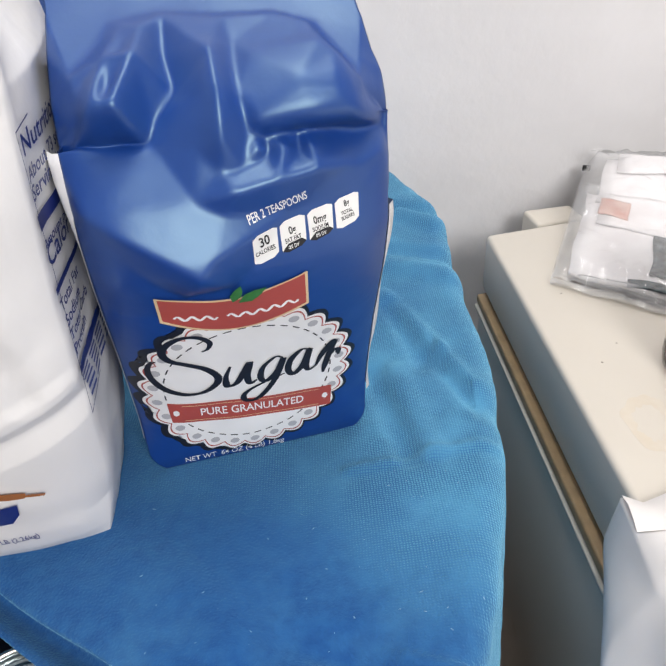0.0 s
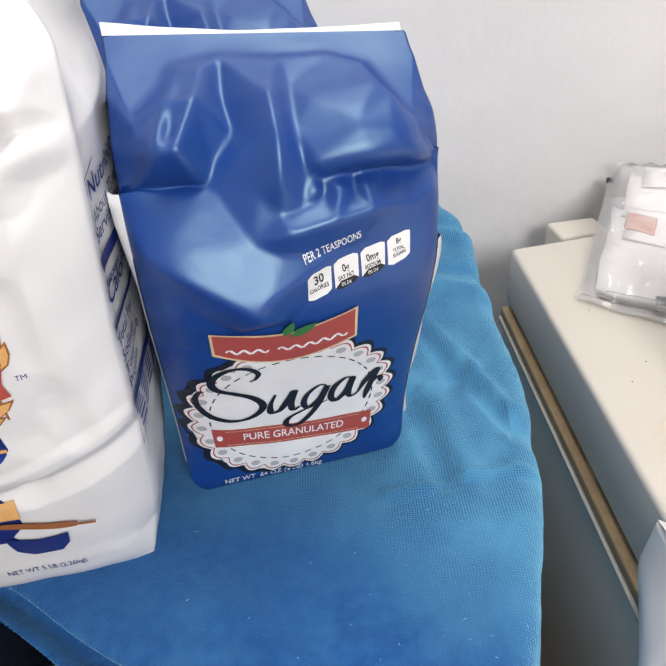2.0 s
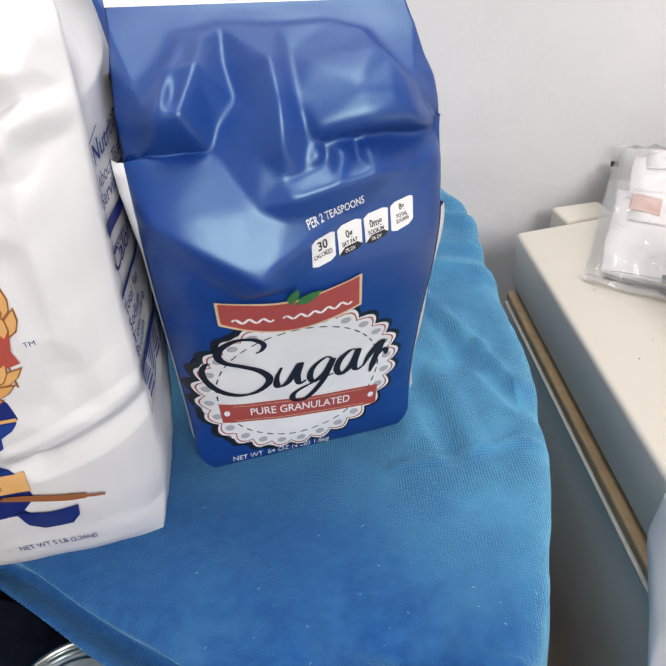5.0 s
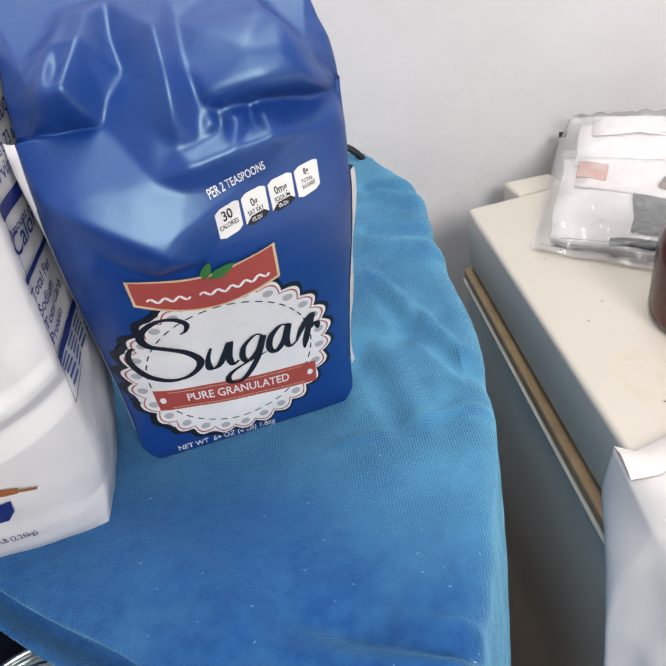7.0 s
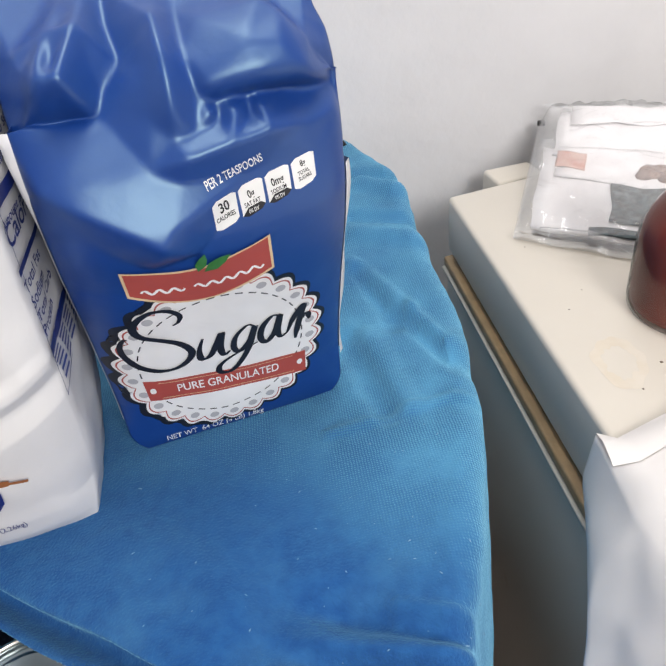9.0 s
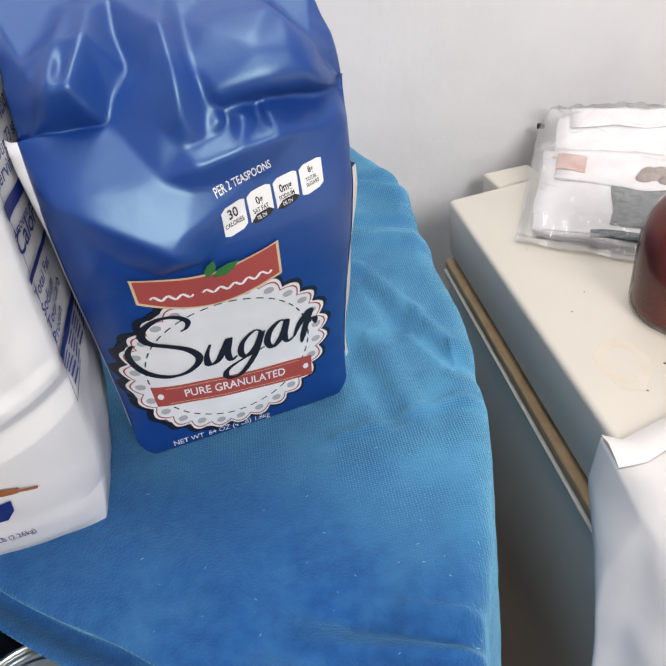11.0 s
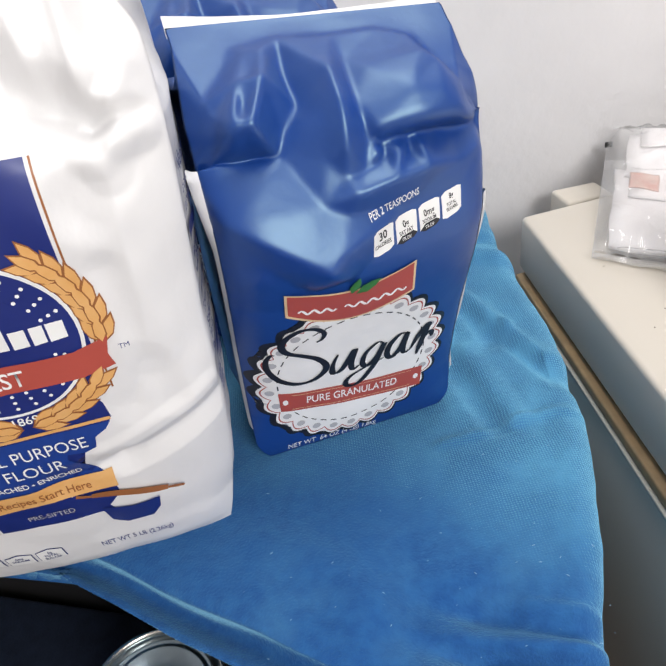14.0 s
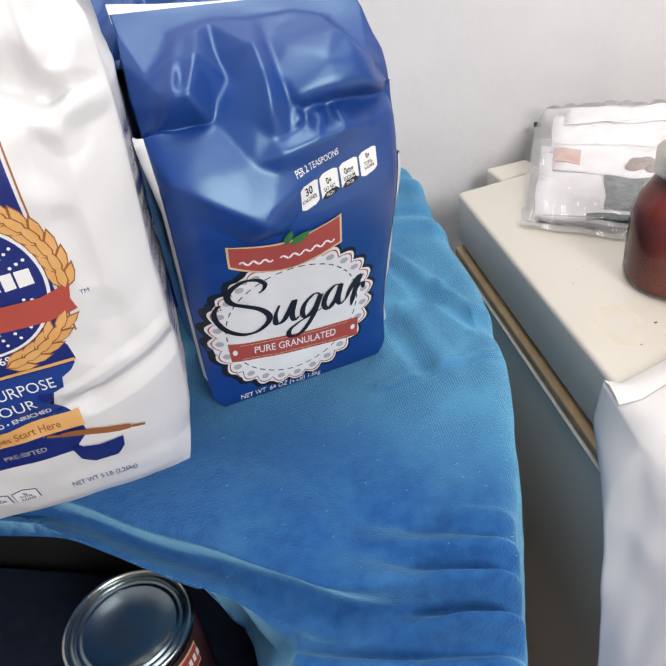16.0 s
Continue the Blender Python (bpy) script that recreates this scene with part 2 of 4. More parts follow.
def tent(s, v, p, q, width, height, soft=0.0):
    """A crease of that height along the line from p to q."""
    dx, dy = q[0] - p[0], q[1] - p[1]
    t = max(0, min(1, ((s - p[0]) * dx + (v - p[1]) * dy) / (dx * dx + dy * dy)))
    d = math.hypot(s - p[0] - t * dx, v - p[1] - t * dy) / width
    if d >= 1:
        return 0.0
    return height * ((1 - d) if soft == 0 else (1 - d * d) ** 2)


# ---- sugar bag: s across, v up along the front panel, both in metres
SUGAR_OUT = ((0, 0), (0.010, 0.004), (0.058, 0.017), (0.093, 0.028), (0.148, 0.0475), (0.169, 0.051), (0.209, 0.049), (0.216, 0.046), (0.247, 0.020), (0.285, -0.012))
SUGAR_UP = ((0, 0), (0.010, 0.009), (0.058, 0.055), (0.093, 0.088), (0.148, 0.139), (0.169, 0.159), (0.209, 0.199), (0.216, 0.206), (0.247, 0.223), (0.285, 0.2435))
SUGAR_W = 0.0617
SUGAR_TOP = 0.2805
SUGAR_FACETS = []
SUGAR_TRIS = []


SUGAR_MAP = {}


def facet_map():
    """Heights of the crumpled paper every half millimetre, flat facets with softened creases."""
    xs, ys = np.arange(-68, 68.5, 0.5), np.arange(134, 290.5, 0.5)
    x, y = np.meshgrid(xs, ys)
    h = np.zeros_like(x)
    for (x0, y0, h0), (dx1, dy1, h1), (dx2, dy2, h2), det in SUGAR_TRIS:
        a, b = ((x - x0) * dy2 - (y - y0) * dx2) / det, ((y - y0) * dx1 - (x - x0) * dy1) / det
        inside = (a >= -1e-6) & (b >= -1e-6) & (a + b <= 1.000001)
        h[inside] = (h0 + a * (h1 - h0) + b * (h2 - h0))[inside]
    weights = np.exp(-0.5 * (np.arange(-6, 7) / 2.6) ** 2)
    weights /= weights.sum()
    for axis in (0, 1):
        h = sum(w * np.roll(h, k - 6, axis) for k, w in enumerate(weights))
    SUGAR_MAP["h"] = 1.75 * h / 1000


def facet_height(s, v):
    """Height of the crumpled paper over its smooth form."""
    h = SUGAR_MAP["h"]
    x, y = max(0, min(271.99, (s * 1000 + 68) * 2)), max(0, min(311.99, (v * 1000 - 134) * 2))
    i, j = int(y), int(x)
    p, q = y - i, x - j
    return float((1 - p) * ((1 - q) * h[i, j] + q * h[i, j + 1]) + p * ((1 - q) * h[i + 1, j] + q * h[i + 1, j + 1]))


def sugar_front(s, v, lift=0.0):
    """A place on the front panel of the sugar bag."""
    v = max(0.0, min(0.285, v))
    out, up = smooth_line(SUGAR_OUT, v), smooth_line(SUGAR_UP, v)
    e = 0.002
    do, du = smooth_line(SUGAR_OUT, v + e) - smooth_line(SUGAR_OUT, v - e), smooth_line(SUGAR_UP, v + e) - smooth_line(SUGAR_UP, v - e)
    n = math.hypot(do, du)
    no, nu = du / n, -do / n
    turn = max(0, min(1, (v - 0.216) / 0.069))
    out, up = out + turn * (0.19 * s + 0.0065), up - turn * (0.05 * s + 0.001)
    a = s / SUGAR_W
    bulge = 0.007 * (1 - a * a) * max(0, 1 - abs(v - 0.159) / 0.12) - 0.008 * abs(a) ** 8 * max(0, min(1, v / 0.04, 1 - (v - 0.209) / 0.03))
    if v > 0.138:
        bulge += facet_height(s, v)
        rise = (v - 0.2208) / 0.064
        bulge -= 0.85 * max(0, -0.050 - 0.0125 * rise - s) * min(1, max(0, (v - 0.212) / 0.01)) + 0.65 * max(0, s - 0.0475 - 0.216 * max(0, v - 0.209)) * min(1, max(0, (v - 0.212) / 0.01))
    bulge += 0.0004 * noise.noise((s * 60, v * 60, 21)) * min(1, v / 0.02)
    bulge += lift
    return s, -(out + bulge * no), up + bulge * nu


# ---- printing on curved panels ----
def outline_mesh(loops, finest=0.006):
    """A flat mesh inside closed outlines, cut fine enough to follow a curved panel."""
    bm = bmesh.new()
    for loop in loops:
        bm.faces.new([bm.verts.new((x, y, 0)) for x, y in loop])
    return cut_fine(bm, finest)


def cut_fine(bm, finest):
    bmesh.ops.triangulate(bm, faces=bm.faces)
    for _ in range(5):
        long = [e for e in bm.edges if e.calc_length() > finest]
        if not long:
            break
        bmesh.ops.subdivide_edges(bm, edges=long, cuts=1)
        bmesh.ops.triangulate(bm, faces=bm.faces)
    return bm


def printed(name, bm, panel, lift, mat, parent, label=""):
    """Lay a flat mesh (x across, y up, metres) on a panel as a printed part."""
    for v in bm.verts:
        v.co = panel(v.co.x, v.co.y, lift)
    return part(name, bm, mat, parent, label)


def words(text, at, size, panel, lift, mat, parent, name="lettering", angle=0.0, wide=1.0, shear=0.0, align="LEFT", bold=0.0, warp=None):
    """Words in the built-in font, printed on a panel."""
    curve = bpy.data.curves.new("words", "FONT")
    curve.body, curve.size, curve.align_x, curve.offset, curve.resolution_u, curve.shear = text, 1, align, bold, 3, shear
    holder = bpy.data.objects.new("words", curve)
    mesh = bpy.data.meshes.new_from_object(holder)
    bm = bmesh.new()
    bm.from_mesh(mesh)
    bpy.data.objects.remove(holder)
    bpy.data.meshes.remove(mesh)
    c, s = math.cos(radians(angle)), math.sin(radians(angle))
    for v in bm.verts:
        x, y = v.co.x * size * wide, v.co.y * size
        v.co = (at[0] + x * c - y * s, at[1] + x * s + y * c, 0)
        if warp:
            v.co.y += warp(v.co.x)
    return printed(name, cut_fine(bm, 0.008), panel, lift, mat, parent)


def spline(points, steps=8):
    """Points along a smooth open curve."""
    pts = [Vector(p) for p in points]
    pts = [2 * pts[0] - pts[1]] + pts + [2 * pts[-1] - pts[-2]]
    out = []
    for i in range(1, len(pts) - 2):
        for k in range(steps):
            t = k / steps
            out.append(0.5 * (2 * pts[i] + (pts[i + 1] - pts[i - 1]) * t + (2 * pts[i - 1] - 5 * pts[i] + 4 * pts[i + 1] - pts[i + 2]) * t * t
                              + (3 * pts[i] - pts[i - 1] - 3 * pts[i + 1] + pts[i + 2]) * t ** 3))
    return out + [pts[-2]]


def stroke(points, width, steps=8, taper=0.35, squash=1.0):
    """A brush stroke of changing width along a smooth curve."""
    line = spline(points, steps)
    bm = bmesh.new()
    last = None
    n = len(line) - 1
    for i, p in enumerate(line):
        d = line[min(i + 1, n)] - line[max(i - 1, 0)]
        d.normalize()
        side = Vector((-d.y, d.x))
        heavy = 0.62 + 0.55 * abs(d.y)
        w = 0.5 * width * heavy * (taper + (1 - taper) * min(1, 5 * i / n, 5 * (n - i) / n))
        pair = [bm.verts.new((*(p + side * w), 0)), bm.verts.new((*(p - side * w), 0))]
        if last:
            bm.faces.new((last[0], last[1], pair[1], pair[0]))
        last = pair
    return bm


def scallop(cx, cy, rx, ry, lobes, depth, steps=9):
    out = []
    for k in range(lobes * steps):
        a = 2 * math.pi * k / (lobes * steps)
        r = 1 + depth * (abs(math.sin(lobes * a / 2)) - 0.6)
        out.append((cx + rx * r * math.cos(a), cy + ry * r * math.sin(a)))
    return out


def ring_mesh(outer, inner):
    bm = bmesh.new()
    a, b = [bm.verts.new((*p, 0)) for p in outer], [bm.verts.new((*p, 0)) for p in inner]
    for i in range(len(a)):
        k = (i + 1) % len(a)
        bm.faces.new((a[i], a[k], b[k], b[i]))
    return bm


def ellipse(cx, cy, rx, ry, n=40, a0=0.0, a1=2 * math.pi):
    return [(cx + rx * math.cos(a0 + (a1 - a0) * k / n), cy + ry * math.sin(a0 + (a1 - a0) * k / n)) for k in range(n + (0 if a1 - a0 > 6.28 else 1))]


# ---- room ----
WALL_YAW = 12.0
wall_dir = (math.cos(radians(WALL_YAW)), math.sin(radians(WALL_YAW)))


def room():
    """Walls, ceiling and floor round the corner that is seen."""
    m = pose(0.16, 0.835, 0, 0, 0, WALL_YAW)
    rows = []
    for i in range(61):
        row = []
        for j in range(81):
            x, z = -2.0 + 4.0 * j / 80, 2.5 * i / 60
            row.append(m @ Vector((x, 0.0012 * noise.noise((x * 3, z * 3, 1)), z)))
        rows.append(row)
    bm = grid(rows)
    for a, b in (((-2.0, 0.12), (2.0, 0.12)),):
        v = [bm.verts.new(m @ Vector(p)) for p in ((a[0], a[1], 0), (b[0], b[1], 0), (b[0], b[1], 2.5), (a[0], a[1], 2.5))]
        bm.faces.new(v)
    tagged(part("wall_north", bm, M_WALL), "off-white painted plaster wall behind the bags", "wall", kind="structure")
    for name, x0, x1, y0, y1 in (("wall_south", -2.0, 2.0, -2.62, -2.5), ("wall_east", 2.0, 2.12, -2.62, 0.12), ("wall_west", -2.12, -2.0, -2.62, 0.12)):
        tagged(part(name, box(x0, x1, y0, y1, 0, 2.5, m=m), M_WALL, smooth=False), "off-white painted plaster wall of the room", "wall", kind="structure")
    tagged(part("floor", box(-2.12, 2.12, -2.62, 0.12, -0.1, 0, m=m), M_FLOOR, smooth=False), "dark worn vinyl floor of the room", "floor", kind="structure")
    tagged(part("ceiling", box(-2.12, 2.12, -2.62, 0.12, 2.5, 2.6, m=m), M_CEILING, smooth=False), "plain white painted ceiling of the room", "ceiling", kind="structure")


room()

# ---- seat under the cloth, and the cloth ----
EDGE_X = ((-0.30, 0.080), (0.15, 0.080), (0.20, 0.082), (0.25, 0.0890), (0.30, 0.0975), (0.34, 0.1025), (0.37, 0.1050), (0.40, 0.1065), (0.43, 0.1055), (0.474, 0.1015), (0.55, 0.0885), (0.62, 0.078), (0.70, 0.068), (0.735, 0.050), (0.80, 0.020))
FRONT_Y = ((-0.60, 0.340), (-0.22, 0.315), (-0.172, 0.2965), (-0.12, 0.2715), (-0.077, 0.2530), (-0.051, 0.2405), (-0.017, 0.2275), (0.014, 0.2215), (0.075, 0.2185), (0.12, 0.218))
DROP_RIGHT = ((-1, 0), (-0.012, 0), (0, 0.0015), (0.006, 0.012), (0.014, 0.030), (0.019, 0.033), (0.032, 0.0225), (0.040, 0.0205), (0.050, 0.027), (0.065, 0.050), (0.10, 0.078), (0.16, 0.135), (0.40, 0.36))
DROP_EDGE = ((-1, 0), (-0.012, 0), (0, 0.0015), (0.005, 0.008), (0.009, 0.010), (0.014, 0.0095), (0.020, 0.011), (0.030, 0.020), (0.060, 0.050), (0.12, 0.12), (0.40, 0.36))
DROP_LEFT = ((-1, 0), (-0.012, 0), (0, 0.0015), (0.004, 0.011), (0.0090, 0.030), (0.0125, 0.033), (0.0180, 0.0255), (0.0215, 0.0255), (0.0245, 0.036), (0.0270, 0.080), (0.030, 0.150), (0.035, 0.1860), (0.45, 0.1885))
CLOTH_FOLDS = [
    ((0.0258, 0.5427), (0.0687, 0.471), 0.010, 0.0030, 1), ((0.0687, 0.471), (0.1034, 0.4073), 0.007, 0.0030), ((0.060, 0.468), (0.098, 0.400), 0.008, -0.0025, 1),
    ((0.024, 0.450), (0.052, 0.372), 0.012, -0.0034, 1), ((0.040, 0.450), (0.064, 0.378), 0.012, 0.0022, 1),
    ((0.0183, 0.3602), (0.1002, 0.3838), 0.006, 0.0016, 1), ((0.0327, 0.5278), (0.0571, 0.456), 0.010, -0.0030, 1),
    ((0.0267, 0.6155), (0.0797, 0.5951), 0.012, -0.0045, 1), ((0.03, 0.585), (0.085, 0.560), 0.014, 0.0045, 1), ((0.0327, 0.6739), (0.078, 0.6408), 0.014, 0.0050, 1), ((0.02, 0.70), (0.07, 0.680), 0.012, -0.004, 1),
]
# gathers that run into the edge, each fading out towards the middle
CLOTH_GATHERS = [
    ((-0.005, 0.269), (0.090, 0.236), 0.009, -0.0060), ((0.030, 0.262), (0.088, 0.243), 0.010, 0.0032), ((0.005, 0.249), (0.088, 0.229), 0.010, 0.0052), ((-0.020, 0.243), (0.090, 0.223), 0.009, -0.0075),
    ((-0.010, 0.233), (0.090, 0.216), 0.010, 0.0062), ((-0.040, 0.222), (0.090, 0.208), 0.008, -0.0085), ((-0.010, 0.210), (0.090, 0.201), 0.010, 0.0075), ((-0.070, 0.193), (0.080, 0.195), 0.008, -0.0085), ((-0.060, 0.180), (0.085, 0.187), 0.012, 0.0070),
    ((-0.10, 0.305), (-0.02, 0.255), 0.020, 0.0026), ((-0.02, 0.262), (0.04, 0.252), 0.018, -0.0034),
]


def cloth_z(x, y):
    z = 0.7475 + 0.010 * max(0, min(1, (x - 0.0) / 0.1)) - 0.0045 * max(0, min(1, (-0.07 - x) / 0.06))
    z += 0.010 * max(0, min(1, (y - 0.45) / 0.25))
    z -= 0.010 * max(0, min(1, (0.33 - y) / 0.10)) ** 1.5 * max(0, min(1, (x + 0.03) / 0.06))
    d = smooth_line(FRONT_Y, x) - y
    k = max(0, min(1, (x + 0.105) / 0.075))
    m = max(0, min(1, (x + 0.015) / 0.07))
    z -= k * ((1 - m) * smooth_line(DROP_RIGHT, d) + m * smooth_line(DROP_EDGE, d)) + (1 - k) * smooth_line(DROP_LEFT, d)
    for f in CLOTH_FOLDS:
        z += 1.5 * tent(x, y, *f)
    for a, b, width, height in CLOTH_GATHERS:
        run = ((x - a[0]) * (b[0] - a[0]) + (y - a[1]) * (b[1] - a[1])) / ((b[0] - a[0]) ** 2 + (b[1] - a[1]) ** 2)
        if 0 < run < 1.2:
            bend = 0.004 * math.sin(3.1 * run + 40 * a[1])
            z += tent(x, y - bend, a, b, width, height, 1) * min(1, 1.7 * run)
    under = (abs(x + 0.09) < 0.16 and 0.30 < y < 0.5)
    z += (0.0004 if under else 0.0012) * noise.noise((x * 30, y * 30, 3))
    return z


def blue_cloth():
    rows, foot = [], []
    for i in range(330):
        y = -0.10 + 0.24 * i / 40 if i < 40 else 0.14 + 0.30 * (i - 40) / 200 if i < 240 else 0.44 + 0.36 * (i - 240) / 89
        xe, r = smooth_line(EDGE_X, y), 0.016
        row, far = [], []
        for j in range(300):
            p = -0.60 + 0.40 * j / 39 if j < 40 else -0.20 + 0.32 * (j - 39) / 200 if j < 240 else 0.12 + 0.24 * (j - 239) / 60
            if p <= xe - r:
                x, z = p, cloth_z(p, y)
            else:
                q = p - (xe - r)
                top = cloth_z(xe - r, y)
                if q < r * math.pi / 2:
                    x, z = xe - r + r * math.sin(q / r), top - r + r * math.cos(q / r)
                else:
                    q -= r * math.pi / 2
                    x, z = xe + 0.010 * math.sin(q * 8), top - r - q
                x += 0.0025 * noise.noise((y * 18, z * 9, 7)) + 0.0012 * noise.noise((y * 60, z * 40, 2))
            d, at = smooth_line(FRONT_Y, x) - y, y
            past = 0
            if p <= xe - r and x < 0:
                # the cloth is cut off under its rolled front, baring the shade-coloured ledge
                hem = 0.0265 + 1.5 * max(0, x + 0.10)
                if d > hem:
                    past, at, d = d - hem, y + d - hem, hem
                    z = cloth_z(x, at)
            lip = max(0, min(1, (x + 0.22) / 0.04)) * max(0, min(1, (0.045 - x) / 0.06)) if p <= xe - r else 0
            over = lip * (-0.010 * math.exp(-((d - 0.000) / 0.0045) ** 2) + 0.010 * math.exp(-((d - 0.0105) / 0.0050) ** 2))
            tuck = max(0, min(1, (-0.035 - x) / 0.05)) * max(0, min(1, (d - 0.0205) / 0.013)) if p <= xe - r else 0
            row.append((x, at + over + 0.066 * tuck * tuck * (3 - 2 * tuck), z))
            far.append(past)
        rows.append(row)
        foot.append(far)
    bm = grid(rows)
    bm.verts.ensure_lookup_table()
    # the cloth ends at the foot of its tucked front
    beyond = [bm.verts[i * 300 + j] for i in range(330) for j in range(300) if foot[i][j] > 0.008]
    bmesh.ops.delete(bm, geom=beyond, context="VERTS")
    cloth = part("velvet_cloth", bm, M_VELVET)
    thick = cloth.modifiers.new("thickness", "SOLIDIFY")
    thick.thickness, thick.offset = 0.0015, -1
    tagged(cloth, "rumpled bright blue ribbed velvet cloth draped over a seat", "cloth")


blue_cloth()


def seat_under_cloth():
    seat = thing("upholstered_seat", pose(0, 0, 0), "seat under the blue velvet cloth, dark to paint in shade", "seat")
    part("cushion", prism([(-0.55, 0.43), (-0.10, 0.365), (0.066, 0.275), (0.072, 0.50), (0.045, 0.70), (-0.55, 0.68)], 0.40, 0.72, 0.01), M_BLACK, seat)
    # ledge added to carry the can; its dark colour is painted shade
    part("ledge", prism([(-0.58, -0.05), (-0.07, -0.05), (-0.04, 0.06), (0.03, 0.06), (0.03, 0.28), (-0.10, 0.355), (-0.58, 0.42)], 0.40, 0.5545, 0.005), M_SEAT, seat, "dark navy top with the hollow's shade in its colour")
    for x, y in ((-0.5, 0.0), (-0.1, 0.0), (-0.5, 0.62), (0.02, 0.62)):
        part("leg", box(x - 0.02, x + 0.02, y - 0.02, y + 0.02, 0, 0.41), M_BLACK, seat)


seat_under_cloth()


# ---- cabinet ----
def cabinet():
    c0, d1, d2 = Vector((0.1147, 0.708)), Vector((0.186, -0.982)), Vector((0.927, 0.375))
    def outline(inset, back=0.0):
        a = c0 + d1 * back + d2 * inset
        return [a, a + d1 * (0.95 - back), a + d1 * (0.95 - back) + Vector((0.62, 0.02)), a + d2 * 0.62]
    chest = thing("chest", pose(0, 0, 0), "cream enamelled chest with a closed lid and tan gasket", "chest")
    part("lid", prism(outline(0), 0.667, 0.725, 0.0045), M_CREAM, chest, "cream lid with faint brown stains")
    part("gasket", prism(outline(-0.0060, 0.006), 0.6535, 0.6630, 0.002), M_TAN, chest, "tan rubber gasket")
    part("seal", prism(outline(0.006), 0.6625, 0.6675), M_BLACK, chest, "dark gap under the lid")
    part("rim", prism(outline(-0.0085, 0.008), 0.6495, 0.6532, 0.001), M_SEAL, chest, "pale metal rim")
    part("body", prism(outline(-0.0040, 0.010), 0.02, 0.6495, 0.004), M_CREAM, chest)
    ring = []
    for k in range(48):
        a = 2 * math.pi * k / 48
        w = 1 + 0.18 * noise.noise((math.cos(a) * 2, math.sin(a) * 2, 6))
        t = 0.62 + 0.25 * noise.noise((math.cos(a) * 3, math.sin(a) * 3, 2))
        c = Vector((0.2035, 0.4430))
        ring.append([(c.x + 0.017 * w * q * math.cos(a), c.y + 0.027 * w * q * math.sin(a), 0.72508) for q in (1, 0.5 + 0.5 * t, t)])
    ring.append(ring[0])
    part("stain", grid(ring), M_STAIN, chest, "dried pale brown stain")
    for x, y, q in ((0.2290, 0.4405, 0.0014), (0.1850, 0.505, 0.0008), (0.1700, 0.600, 0.0008), (0.2440, 0.520, 0.0010), (0.2000, 0.530, 0.0007), (0.2100, 0.415, 0.0009)):
        bm = bmesh.new()
        bmesh.ops.create_icosphere(bm, subdivisions=1, radius=0.7 * q, matrix=pose(x, y, 0.7252) @ Matrix.Diagonal((1.3, 1, 0.4, 1)))
        part("crumb", bm, M_BROWN, chest, "small dark crumb")
    hinge = part("hinge", box(-0.024, 0.030, -0.018, 0.020, 0.60, 0.7135, 0.004, m=pose(0.188, 0.781, 0, 0, 0, 18)), M_CREAM, chest, "cream hinge cover with a small screw hole")
    part("screw", box(-0.0215, -0.0185, -0.0190, -0.0165, 0.7035, 0.7075, m=pose(0.188, 0.781, 0, 0, 0, 18)), M_BLACK, hinge)


cabinet()


# ---- paper bags ----
def bag_body(name, panel, knots, side_of, v_top, back, mat, parent, label="", n_front=140, n_side=14, n_back=24, steps=280):
    """A closed paper bag: front panel, gusseted sides and back, lofted upwards."""
    rows = []
    for i in range(steps + 1):
        v = v_top * i / steps
        wl, wr = side_of(v)
        front = [panel(wl + (wr - wl) * j / n_front, v) for j in range(n_front + 1)]
        bl, br = back(front[0], v), back(front[-1], v)
        pinch = knots(v)
        right = [Vector(front[-1]).lerp(Vector(br), k / n_side) + Vector((-pinch * math.sin(math.pi * k / n_side) + 0.0012 * noise.noise((k * 0.4, v * 60, 5)), 0, 0)) for k in range(1, n_side)]
        rear = [Vector(br).lerp(Vector(bl), k / n_back) for k in range(n_back + 1)]
        left = [Vector(bl).lerp(Vector(front[0]), k / n_side) + Vector((pinch * math.sin(math.pi * k / n_side), 0, 0)) for k in range(1, n_side)]
        rows.append([*front, *right, *rear, *left])
    bm = grid(rows, True)
    bm.faces.new([v for v in bm.verts][:len(rows[0])][::-1])
    return part(name, bm, mat, parent, label)


# across, up and height in millimetres: the folded top, the crease below it, the belly
TOP_POINTS = ((-66, 290, 0), (0, 290, 0), (66, 290, 0), (-64, 263, 0), (-56, 238, 0), (-53, 226, 0.5), (-36, 266, 0), (-17, 271, 0), (5, 268.5, 0), (25, 269, 0), (40, 262, 0), (48, 238, 0), (52, 222, 0.5), (64, 258, 0), (64, 232, 0),
              (-42, 254, 0), (-51, 233, 0.5), (-32.4, 260, 1.8), (-25, 256, 3.6), (-17, 266, 1.2), (3.3, 261, 2.2), (8, 263.5, 1.6), (24.7, 264, 1.6), (36, 257.5, 2.2))
MID_POINTS = ((-40, 240, 4.6), (-47, 220.5, 5.0), (-36, 242, 3.4), (-41.3, 227, 2.4), (-44.5, 218.5, 1.5), (-30, 238, 6.0), (-40.3, 219.5, 5.2), (-19.5, 246, -0.5), (-18.5, 231, -2.5), (-27.7, 220, -4.5), (-26.6, 213, -4.0),
              (-3.6, 235, 6.0), (-4.2, 222, 5.5), (-5.6, 210, 3.5), (-13, 222, 0.8), (-13, 210.5, 0.2), (5.5, 246, 1.8), (3, 222, 1.2), (5, 211, -0.6), (12, 236, 3.4), (24, 238, 4.4), (36, 238, 5.4), (42, 233, 4.6), (26, 221, 5.0), (39, 217, 5.2), (47, 211, 3.2))
